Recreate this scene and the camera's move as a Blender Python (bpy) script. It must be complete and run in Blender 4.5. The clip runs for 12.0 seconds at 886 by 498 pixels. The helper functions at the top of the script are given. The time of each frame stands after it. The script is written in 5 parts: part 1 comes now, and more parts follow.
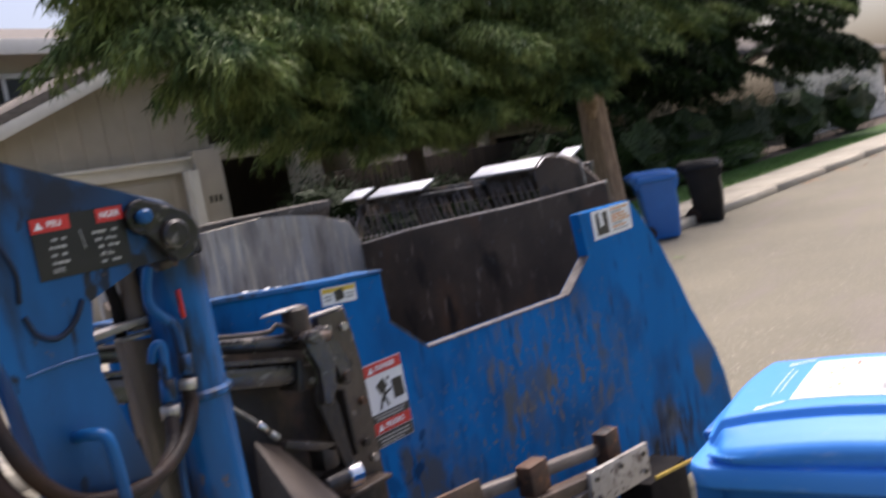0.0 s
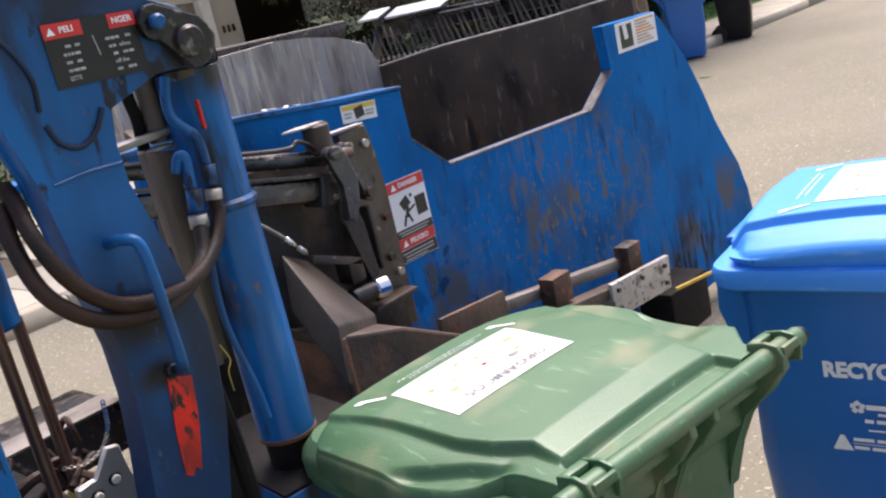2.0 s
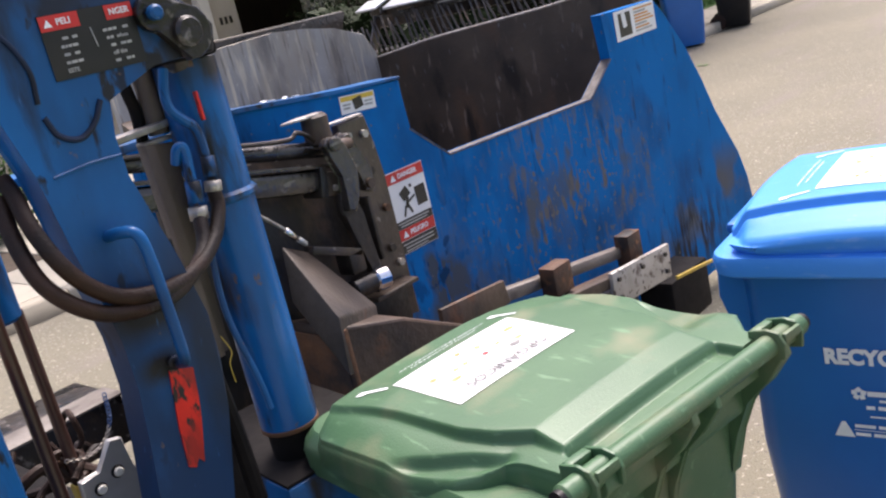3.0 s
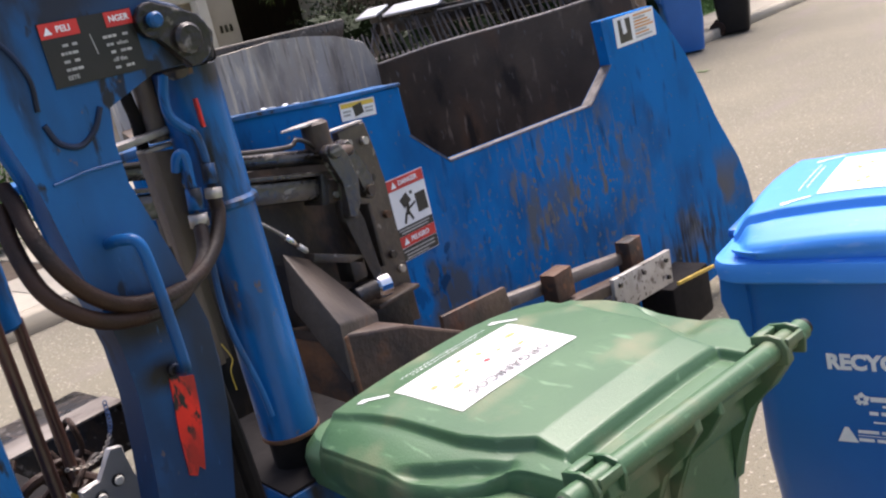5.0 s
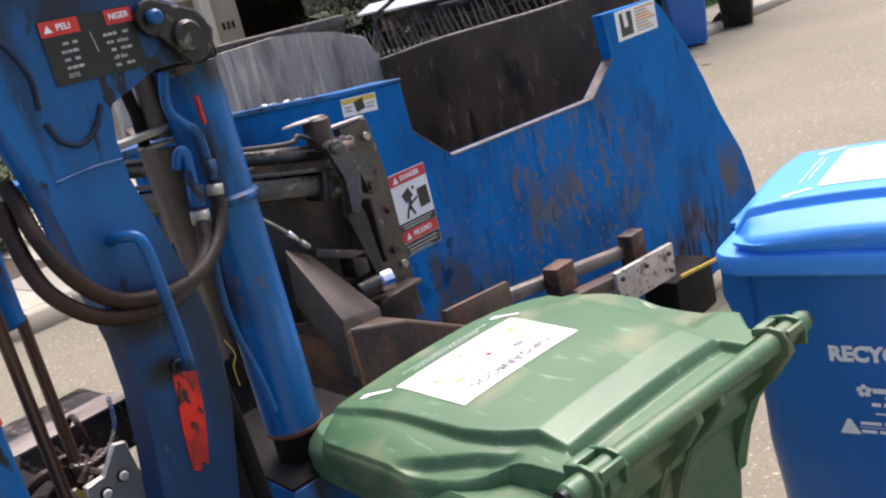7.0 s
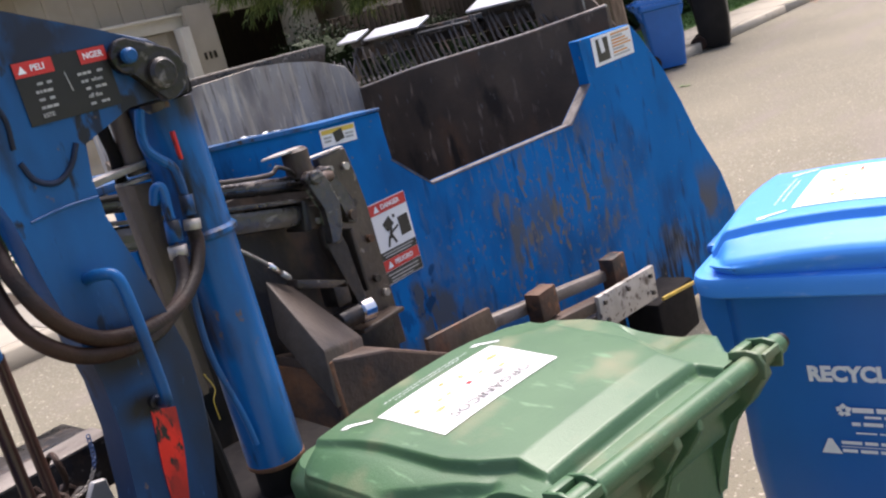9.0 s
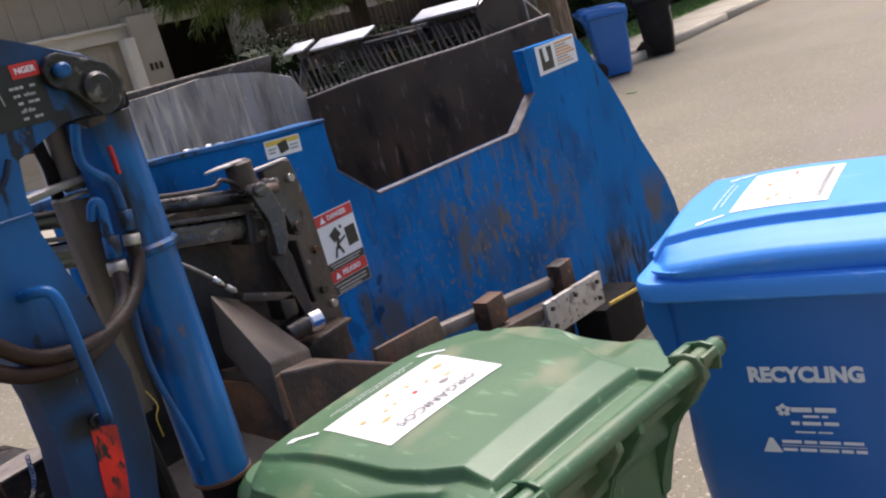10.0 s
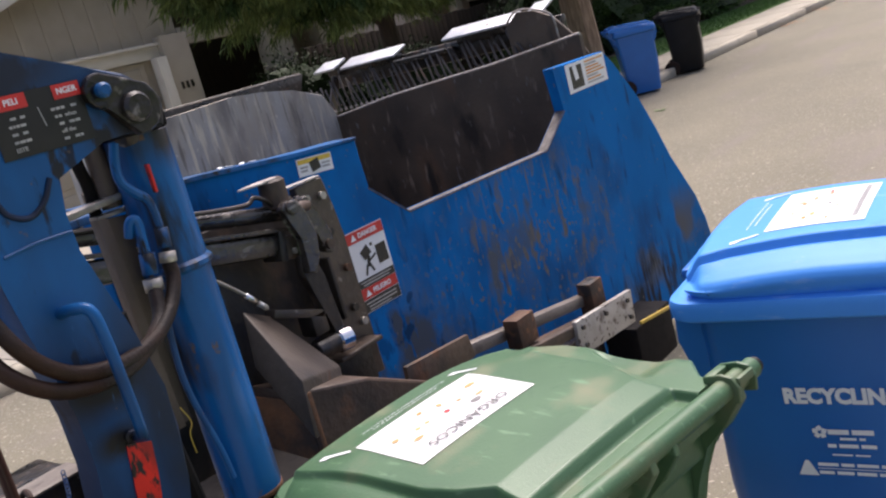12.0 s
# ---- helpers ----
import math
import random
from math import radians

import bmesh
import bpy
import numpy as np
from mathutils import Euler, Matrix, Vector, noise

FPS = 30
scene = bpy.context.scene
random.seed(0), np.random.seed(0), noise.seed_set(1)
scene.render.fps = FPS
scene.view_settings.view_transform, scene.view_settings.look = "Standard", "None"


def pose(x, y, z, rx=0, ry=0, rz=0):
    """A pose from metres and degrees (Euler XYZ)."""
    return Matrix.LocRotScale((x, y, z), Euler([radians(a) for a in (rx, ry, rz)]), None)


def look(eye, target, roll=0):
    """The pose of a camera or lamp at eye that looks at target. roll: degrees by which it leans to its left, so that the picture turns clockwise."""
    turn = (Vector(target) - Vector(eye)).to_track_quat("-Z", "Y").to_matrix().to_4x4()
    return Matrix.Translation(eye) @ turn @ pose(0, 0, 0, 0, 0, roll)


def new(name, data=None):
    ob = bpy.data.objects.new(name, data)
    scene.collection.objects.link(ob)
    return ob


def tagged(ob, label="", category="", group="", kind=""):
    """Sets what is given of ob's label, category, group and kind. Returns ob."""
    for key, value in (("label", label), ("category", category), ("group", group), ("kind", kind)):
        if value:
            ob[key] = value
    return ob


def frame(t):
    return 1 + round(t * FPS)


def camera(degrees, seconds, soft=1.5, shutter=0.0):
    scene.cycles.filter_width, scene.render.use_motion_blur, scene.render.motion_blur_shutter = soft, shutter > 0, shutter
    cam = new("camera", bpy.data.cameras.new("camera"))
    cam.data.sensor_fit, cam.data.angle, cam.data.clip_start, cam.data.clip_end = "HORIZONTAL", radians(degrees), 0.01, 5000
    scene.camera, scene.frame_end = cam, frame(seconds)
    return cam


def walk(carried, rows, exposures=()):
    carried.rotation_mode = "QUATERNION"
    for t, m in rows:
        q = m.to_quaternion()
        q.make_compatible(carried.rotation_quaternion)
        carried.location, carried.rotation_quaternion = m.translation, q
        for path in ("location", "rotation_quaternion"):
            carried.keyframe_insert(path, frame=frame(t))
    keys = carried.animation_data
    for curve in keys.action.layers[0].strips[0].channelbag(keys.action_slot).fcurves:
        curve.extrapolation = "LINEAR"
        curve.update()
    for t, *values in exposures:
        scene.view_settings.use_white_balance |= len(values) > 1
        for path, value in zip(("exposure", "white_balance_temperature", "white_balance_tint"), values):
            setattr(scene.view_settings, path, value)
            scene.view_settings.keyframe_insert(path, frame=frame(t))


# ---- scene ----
cam = camera(51.7, 12.0, soft=2.2, shutter=0.5)
PATH = [
    (0, (0.226, 0.572, 1.698), (1.733, 1.875, 1.522), -10.7),
    (0.2, (0.224, 0.574, 1.694), (1.677, 1.929, 1.462), -11.3),
    (0.5, (0.221, 0.578, 1.688), (1.64, 1.955, 1.391), -11.0),
    (0.7, (0.216, 0.578, 1.677), (1.605, 1.975, 1.332), -12.7),
    (1, (0.208, 0.579, 1.659), (1.563, 1.978, 1.207), -12.4),
    (1.5, (0.216, 0.585, 1.655), (1.587, 1.946, 1.137), -12.4),
    (2, (0.219, 0.583, 1.655), (1.601, 1.931, 1.132), -12.6),
    (2.5, (0.219, 0.583, 1.654), (1.597, 1.932, 1.121), -12.9),
    (3, (0.219, 0.586, 1.653), (1.595, 1.933, 1.111), -13.1),
    (5, (0.221, 0.589, 1.651), (1.601, 1.937, 1.124), -13.3),
    (5.5, (0.219, 0.583, 1.65), (1.596, 1.936, 1.127), -13.5),
    (6, (0.219, 0.582, 1.651), (1.594, 1.936, 1.124), -13.7),
    (6.5, (0.221, 0.584, 1.65), (1.595, 1.937, 1.118), -13.7),
    (7, (0.221, 0.582, 1.65), (1.592, 1.937, 1.115), -13.8),
    (7.5, (0.222, 0.577, 1.654), (1.593, 1.932, 1.12), -13.8),
    (7.7, (0.226, 0.569, 1.658), (1.618, 1.911, 1.149), -14.1),
    (9.3, (0.229, 0.561, 1.658), (1.642, 1.887, 1.165), -14.8),
    (9.5, (0.232, 0.551, 1.657), (1.663, 1.857, 1.158), -14.7),
    (10, (0.235, 0.545, 1.659), (1.71, 1.8, 1.158), -14.9),
    (10.5, (0.232, 0.554, 1.659), (1.692, 1.832, 1.174), -14.8),
    (11, (0.232, 0.549, 1.664), (1.693, 1.835, 1.201), -14.7),
    (11.5, (0.231, 0.553, 1.664), (1.686, 1.846, 1.208), -14.8),
    (12, (0.229, 0.553, 1.664), (1.682, 1.851, 1.213), -15.0),
]
walk(cam, [(t, look(eye, target, roll)) for t, eye, target, roll in PATH], [(0, 0.45, 6380, 19), (0.3, 0.80, 6380, 19), (0.8, 0.78, 6380, 19), (1.5, 0.78, 6380, 19), (7.7, 0.78, 6380, 19), (9.4, 0.78, 6380, 19), (9.9, 0.46, 6380, 19), (12, 0.42, 6380, 19)])

# ---- world and light ----
world = bpy.data.worlds.new("world")
scene.world = world
world.use_nodes = True
wn = world.node_tree.nodes
sky = wn.new("ShaderNodeTexSky")
sky.sky_type = "NISHITA"
sky.sun_disc = False
sky.sun_elevation = radians(66)
sky.sun_rotation = radians(69)
sky.air_density, sky.dust_density, sky.ozone_density = 1.0, 6.0, 1.0
wn["Background"].inputs["Strength"].default_value = 0.150
world.node_tree.links.new(sky.outputs[0], wn["Background"].inputs[0])

sun_data = bpy.data.lights.new("sun", "SUN")
sun_data.energy, sun_data.angle, sun_data.color = 3.0, radians(32), (1.0, 0.95, 0.88)
sun = new("sun", sun_data)
sun.matrix_world = look((8, 3, 19.4), (0, 0, 0))


# ---- helpers ----
def material(name, c1, c2=None, scale=4.0, rough=0.6, metal=0.0, bump=0.15, bump_scale=90.0, stretch=(1, 1, 1),
             layers=(), detail=5.0, piece=0.0, island=0.0, spec=0.5):
    """Two colours mixed by noise, a fine bump, and layers of (colour, scale, stretch, low, high, roughness) laid over them."""
    m = bpy.data.materials.new(name)
    m.use_nodes = True
    nt = m.node_tree
    n, l = nt.nodes, nt.links
    bsdf = n["Principled BSDF"]
    bsdf.inputs["Metallic"].default_value = metal
    bsdf.inputs["Specular IOR Level"].default_value = spec
    tc = n.new("ShaderNodeTexCoord")

    def noise_of(sc, st, det=detail, seed=0.0):
        mp = n.new("ShaderNodeMapping")
        mp.inputs["Scale"].default_value = st
        mp.inputs["Location"].default_value = (seed, seed * 1.7, seed * 0.6)
        l.new(tc.outputs["Object"], mp.inputs[0])
        t = n.new("ShaderNodeTexNoise")
        t.inputs["Scale"].default_value, t.inputs["Detail"].default_value = sc, det
        l.new(mp.outputs[0], t.inputs["Vector"])
        return t.outputs["Fac"]

    def ramp(fac, lo, hi):
        r = n.new("ShaderNodeMapRange")
        r.inputs["From Min"].default_value, r.inputs["From Max"].default_value = lo, hi
        l.new(fac, r.inputs["Value"])
        return r.outputs[0]

    def mix(fac, a, b):
        x = n.new("ShaderNodeMix")
        x.data_type = "RGBA"
        for k, v in ((0, fac), (6, a), (7, b)):
            if isinstance(v, (tuple, list)):
                x.inputs[k].default_value = (*v, 1)
            elif isinstance(v, float):
                x.inputs[k].default_value = v
            else:
                l.new(v, x.inputs[k])
        return x.outputs[2]

    colour = mix(ramp(noise_of(scale, stretch), 0.35, 0.65), c1, c2 or c1)
    if piece or island:
        info = n.new("ShaderNodeObjectInfo" if piece else "ShaderNodeNewGeometry")
        hsv = n.new("ShaderNodeHueSaturation")
        amount = piece or island
        r = n.new("ShaderNodeMapRange")
        r.inputs["To Min"].default_value, r.inputs["To Max"].default_value = 1 - amount, 1 + amount
        l.new(info.outputs["Random" if piece else "Random Per Island"], r.inputs["Value"])
        l.new(r.outputs[0], hsv.inputs["Value"])
        l.new(colour, hsv.inputs["Color"])
        colour = hsv.outputs[0]
    rough_out = None
    for k, (c, sc, st, lo, hi, rg, *zone) in enumerate(layers):
        fac = ramp(noise_of(sc, st, 6.0, 3.1 * (k + 1)), lo, hi)
        if zone:
            mp = n.new("ShaderNodeMapping")
            mp.vector_type = "TEXTURE"
            mp.inputs["Location"].default_value, mp.inputs["Scale"].default_value = zone[0], zone[1]
            l.new(tc.outputs["Object"], mp.inputs[0])
            far = n.new("ShaderNodeVectorMath")
            far.operation = "LENGTH"
            l.new(mp.outputs[0], far.inputs[0])
            near = n.new("ShaderNodeMath")
            near.operation = "MULTIPLY"
            l.new(ramp(far.outputs["Value"], 1.0, 0.35), near.inputs[0])
            l.new(fac, near.inputs[1])
            fac = near.outputs[0]
        colour = mix(fac, colour, c)
        x = n.new("ShaderNodeMix")
        x.inputs[3].default_value = rg
        l.new(fac, x.inputs[0])
        if rough_out is None:
            x.inputs[2].default_value = rough
        else:
            l.new(rough_out, x.inputs[2])
        rough_out = x.outputs[0]
    l.new(colour, bsdf.inputs["Base Color"])
    if rough_out is None:
        rr = n.new("ShaderNodeMapRange")
        rr.inputs["To Min"].default_value, rr.inputs["To Max"].default_value = max(0.02, rough - 0.1), min(1, rough + 0.1)
        l.new(noise_of(scale * 3, stretch), rr.inputs["Value"])
        rough_out = rr.outputs[0]
    l.new(rough_out, bsdf.inputs["Roughness"])
    if bump:
        b = n.new("ShaderNodeBump")
        b.inputs["Strength"].default_value, b.inputs["Distance"].default_value = bump, 0.01
        l.new(noise_of(bump_scale, (1, 1, 1), 3.0, 9.0), b.inputs["Height"])
        l.new(b.outputs[0], bsdf.inputs["Normal"])
    return m


ORIGIN = {}


def thing(name, loc, label, category, group="", turn=0.0, at_world=True):
    """An Empty at the thing's base. at_world: its parts are given in world coordinates."""
    ob = new(name)
    ob.empty_display_size = 0.1
    ob.matrix_basis = pose(*loc, 0, 0, turn)
    tagged(ob, label, category, group)
    ORIGIN[ob] = Vector(loc) if at_world else Vector((0, 0, 0))
    return ob


def finish(bm, name, mat, smooth=35.0):
    bmesh.ops.recalc_face_normals(bm, faces=bm.faces)
    me = bpy.data.meshes.new(name)
    bm.to_mesh(me)
    bm.free()
    me.materials.append(mat)
    if smooth:
        me.shade_smooth()
        me.set_sharp_from_angle(angle=radians(smooth))
        for poly in me.polygons:
            if poly.loop_total > 4:
                poly.use_smooth = False
    return me


def part(name, bm, mat, parent, label="", smooth=35.0):
    off = ORIGIN[parent]
    bmesh.ops.translate(bm, verts=bm.verts, vec=-off)
    ob = new(name, finish(bm, name, mat, smooth))
    ob.parent = parent
    ORIGIN[ob] = off
    return tagged(ob, label)


def solo(name, bm, mat, loc, label, category, group="", kind="", smooth=35.0):
    bmesh.ops.translate(bm, verts=bm.verts, vec=-Vector(loc))
    ob = new(name, finish(bm, name, mat, smooth))
    ob.location = loc
    ORIGIN[ob] = Vector(loc)
    return tagged(ob, label, category, group, kind)


def add_box(bm, lo, hi, bevel=0.0, m=None, segs=2):
    g = bmesh.ops.create_cube(bm, size=1.0)
    vs = g["verts"]
    c = [(a + b) / 2 for a, b in zip(lo, hi)]
    s = [abs(b - a) for a, b in zip(lo, hi)]
    for v in vs:
        v.co = Vector((c[0] + v.co.x * s[0], c[1] + v.co.y * s[1], c[2] + v.co.z * s[2]))
    if bevel:
        es = list({e for v in vs for e in v.link_edges})
        r = bmesh.ops.bevel(bm, geom=es, offset=bevel, segments=segs, affect="EDGES", profile=0.5)
        vs = list({v for f in r["faces"] for v in f.verts} | {v for v in vs if v.is_valid})
    if m is not None:
        bmesh.ops.transform(bm, matrix=m, verts=vs)
    return vs


def box(lo, hi, bevel=0.0, m=None):
    bm = bmesh.new()
    add_box(bm, lo, hi, bevel, m)
    return bm


def add_prism(bm, pts, plane, a, b, bevel=0.0):
    """A flat outline of (u, v) pairs drawn out from a to b. plane: 'xz' along y, 'yz' along x, 'xy' along z."""
    to = {"xz": lambda u, v, w: (u, w, v), "yz": lambda u, v, w: (w, u, v), "xy": lambda u, v, w: (u, v, w)}[plane]
    v0 = [bm.verts.new(to(u, v, a)) for u, v in pts]
    v1 = [bm.verts.new(to(u, v, b)) for u, v in pts]
    k = len(pts)
    bm.faces.new(v0)
    bm.faces.new(v1[::-1])
    for i in range(k):
        bm.faces.new((v0[i], v1[i], v1[(i + 1) % k], v0[(i + 1) % k]))
    if bevel:
        es = list({e for v in v0 + v1 for e in v.link_edges})
        bmesh.ops.bevel(bm, geom=es, offset=bevel, segments=2, affect="EDGES", profile=0.5)


def prism(pts, plane, a, b, bevel=0.0):
    bm = bmesh.new()
    add_prism(bm, pts, plane, a, b, bevel)
    return bm


def curve_through(pts, n=8):
    """Catmull-Rom through the points."""
    p = [Vector(q) for q in pts]
    p = [2 * p[0] - p[1]] + p + [2 * p[-1] - p[-2]]
    out = []
    for i in range(1, len(p) - 2):
        for k in range(n):
            t = k / n
            out.append(0.5 * ((2 * p[i]) + (p[i + 1] - p[i - 1]) * t + (2 * p[i - 1] - 5 * p[i] + 4 * p[i + 1] - p[i + 2]) * t * t
                              + (3 * p[i] - p[i - 1] - 3 * p[i + 1] + p[i + 2]) * t ** 3))
    return out + [p[-2]]


def add_tube(bm, pts, r, segs=10, smooth=True, r2=None):
    path = curve_through(pts) if smooth and len(pts) > 2 else [Vector(q) for q in pts]
    rings, side = [], None
    for i, p in enumerate(path):
        d = (path[min(i + 1, len(path) - 1)] - path[max(i - 1, 0)]).normalized()
        if side is None:
            side = d.orthogonal().normalized()
        side = (side - d * side.dot(d)).normalized()
        up = d.cross(side)
        rr = r if r2 is None else r + (r2 - r) * i / max(1, len(path) - 1)
        rings.append([bm.verts.new(p + rr * (math.cos(a) * side + math.sin(a) * up)) for a in [math.tau * k / segs for k in range(segs)]])
    for a, b in zip(rings, rings[1:]):
        for k in range(segs):
            bm.faces.new((a[k], a[(k + 1) % segs], b[(k + 1) % segs], b[k]))
    bm.faces.new(rings[0][::-1])
    bm.faces.new(rings[-1])


def tube(pts, r, segs=10, smooth=True, r2=None):
    bm = bmesh.new()
    add_tube(bm, pts, r, segs, smooth, r2)
    return bm


def rod(p0, p1, r, segs=20, r2=None, bevel=0.0):
    bm = bmesh.new()
    if bevel:
        a, b = Vector(p0), Vector(p1)
        d = (b - a).normalized()
        path = [(a, r - bevel), (a + d * bevel, r), (b - d * bevel, r), (b, r - bevel)]
        side = d.orthogonal().normalized()
        up = d.cross(side)
        rings = [[bm.verts.new(p + q * (math.cos(t) * side + math.sin(t) * up)) for t in [math.tau * k / segs for k in range(segs)]] for p, q in path]
        for s, t in zip(rings, rings[1:]):
            for k in range(segs):
                bm.faces.new((s[k], s[(k + 1) % segs], t[(k + 1) % segs], t[k]))
        bm.faces.new(rings[0][::-1])
        bm.faces.new(rings[-1])
    else:
        add_tube(bm, [p0, p1], r, segs, False, r2)
    return bm


def lettering(name, text, size, m, mat, parent, align="CENTER", bold=0.0, stretch=1.0):
    """Text in the built-in font as a flat mesh under parent, at m in the parent's coordinates."""
    cu = bpy.data.curves.new(name, "FONT")
    cu.body, cu.size, cu.align_x, cu.align_y = text, size, align, "CENTER"
    cu.extrude, cu.offset, cu.resolution_u = 0.0006, bold, 3
    tmp = bpy.data.objects.new(name, cu)
    scene.collection.objects.link(tmp)
    me = bpy.data.meshes.new_from_object(tmp)
    bpy.data.objects.remove(tmp)
    me.transform(m @ Matrix.Diagonal((stretch, 1, 1, 1)))
    me.materials.clear()
    me.materials.append(mat)
    ob = new(name, me)
    me.transform(Matrix.Translation(-ORIGIN[parent]))
    ob.parent = parent
    ORIGIN[ob] = ORIGIN[parent]
    return ob


def facing(o, right, up):
    """The frame of a flat thing at o with those directions."""
    r, u = Vector(right).normalized(), Vector(up).normalized()
    n = r.cross(u)
    return Matrix(((r.x, u.x, n.x, o[0]), (r.y, u.y, n.y, o[1]), (r.z, u.z, n.z, o[2]), (0, 0, 0, 1)))


def plate(m, x0, y0, x1, y1, lift=0.001, thick=0.001, rot=0.0):
    """A thin plate in the frame m."""
    bm = bmesh.new()
    mm = m
    if rot:
        mm = m @ Matrix.Translation(((x0 + x1) / 2, (y0 + y1) / 2, 0)) @ pose(0, 0, 0, 0, 0, rot) @ Matrix.Translation((-(x0 + x1) / 2, -(y0 + y1) / 2, 0))
    add_box(bm, (x0, y0, lift), (x1, y1, lift + thick), 0, mm)
    return bm


# ---- materials ----
RUST = (0.16, 0.10, 0.065)
GREASE = (0.012, 0.011, 0.011)
GREASED_TOP = ((-0.06, -0.06, 1.47), (0.34, 0.3, 0.11))
GREASED_NOSE = ((0.24, -0.06, 1.37), (0.17, 0.10, 0.12))
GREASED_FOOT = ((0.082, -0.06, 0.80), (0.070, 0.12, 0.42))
# a darker patch across the arm below the hoses
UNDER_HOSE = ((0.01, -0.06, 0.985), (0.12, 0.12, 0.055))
# shadow and grime of the lower leg, both painted into the blue
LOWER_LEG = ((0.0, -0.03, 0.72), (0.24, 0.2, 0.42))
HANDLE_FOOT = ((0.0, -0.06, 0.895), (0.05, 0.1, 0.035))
GREASED_RAM = ((0.29, 0.06, 0.90), (0.12, 0.12, 0.62))
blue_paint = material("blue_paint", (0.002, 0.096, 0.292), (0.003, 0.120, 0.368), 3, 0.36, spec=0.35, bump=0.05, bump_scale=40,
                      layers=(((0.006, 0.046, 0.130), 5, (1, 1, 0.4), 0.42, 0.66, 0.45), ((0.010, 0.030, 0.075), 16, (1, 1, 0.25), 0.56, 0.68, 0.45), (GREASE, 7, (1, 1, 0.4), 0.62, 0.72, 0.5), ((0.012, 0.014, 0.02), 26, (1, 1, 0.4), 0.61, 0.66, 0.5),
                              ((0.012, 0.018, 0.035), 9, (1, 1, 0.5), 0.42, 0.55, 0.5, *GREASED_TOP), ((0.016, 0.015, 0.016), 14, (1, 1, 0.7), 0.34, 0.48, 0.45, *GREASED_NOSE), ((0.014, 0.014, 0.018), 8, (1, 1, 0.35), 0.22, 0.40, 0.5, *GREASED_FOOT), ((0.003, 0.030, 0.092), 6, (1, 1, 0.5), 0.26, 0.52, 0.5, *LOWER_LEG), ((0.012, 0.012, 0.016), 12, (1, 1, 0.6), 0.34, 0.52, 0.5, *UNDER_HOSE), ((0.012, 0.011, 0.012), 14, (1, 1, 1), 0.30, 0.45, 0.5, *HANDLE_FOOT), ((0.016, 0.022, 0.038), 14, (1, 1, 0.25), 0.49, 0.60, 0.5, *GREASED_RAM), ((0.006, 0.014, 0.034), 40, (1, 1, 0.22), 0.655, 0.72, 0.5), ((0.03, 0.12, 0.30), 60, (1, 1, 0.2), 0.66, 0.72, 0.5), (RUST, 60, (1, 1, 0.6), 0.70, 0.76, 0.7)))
seam_blue = material("seam_blue", (0.004, 0.025, 0.085), (0.008, 0.012, 0.025), 12, 0.45, spec=0.3, bump=0.05)
cylinder_paint = material("cylinder_paint", (0.002, 0.098, 0.300), (0.003, 0.122, 0.375), 3, 0.32, spec=0.35, bump=0.04, bump_scale=40,
                          layers=(((0.005, 0.050, 0.150), 7, (1, 1, 0.2), 0.50, 0.68, 0.35), ((0.014, 0.016, 0.022), 16, (1, 1, 0.22), 0.57, 0.66, 0.4), ((0.03, 0.022, 0.018), 8, (1, 1, 0.3), 0.60, 0.70, 0.5),
                                  ((0.020, 0.020, 0.024), 10, (1, 1, 0.3), 0.40, 0.58, 0.4, (0.29, 0.06, 1.32), (0.14, 0.14, 0.07)), (RUST, 40, (1, 1, 0.5), 0.66, 0.72, 0.7)))
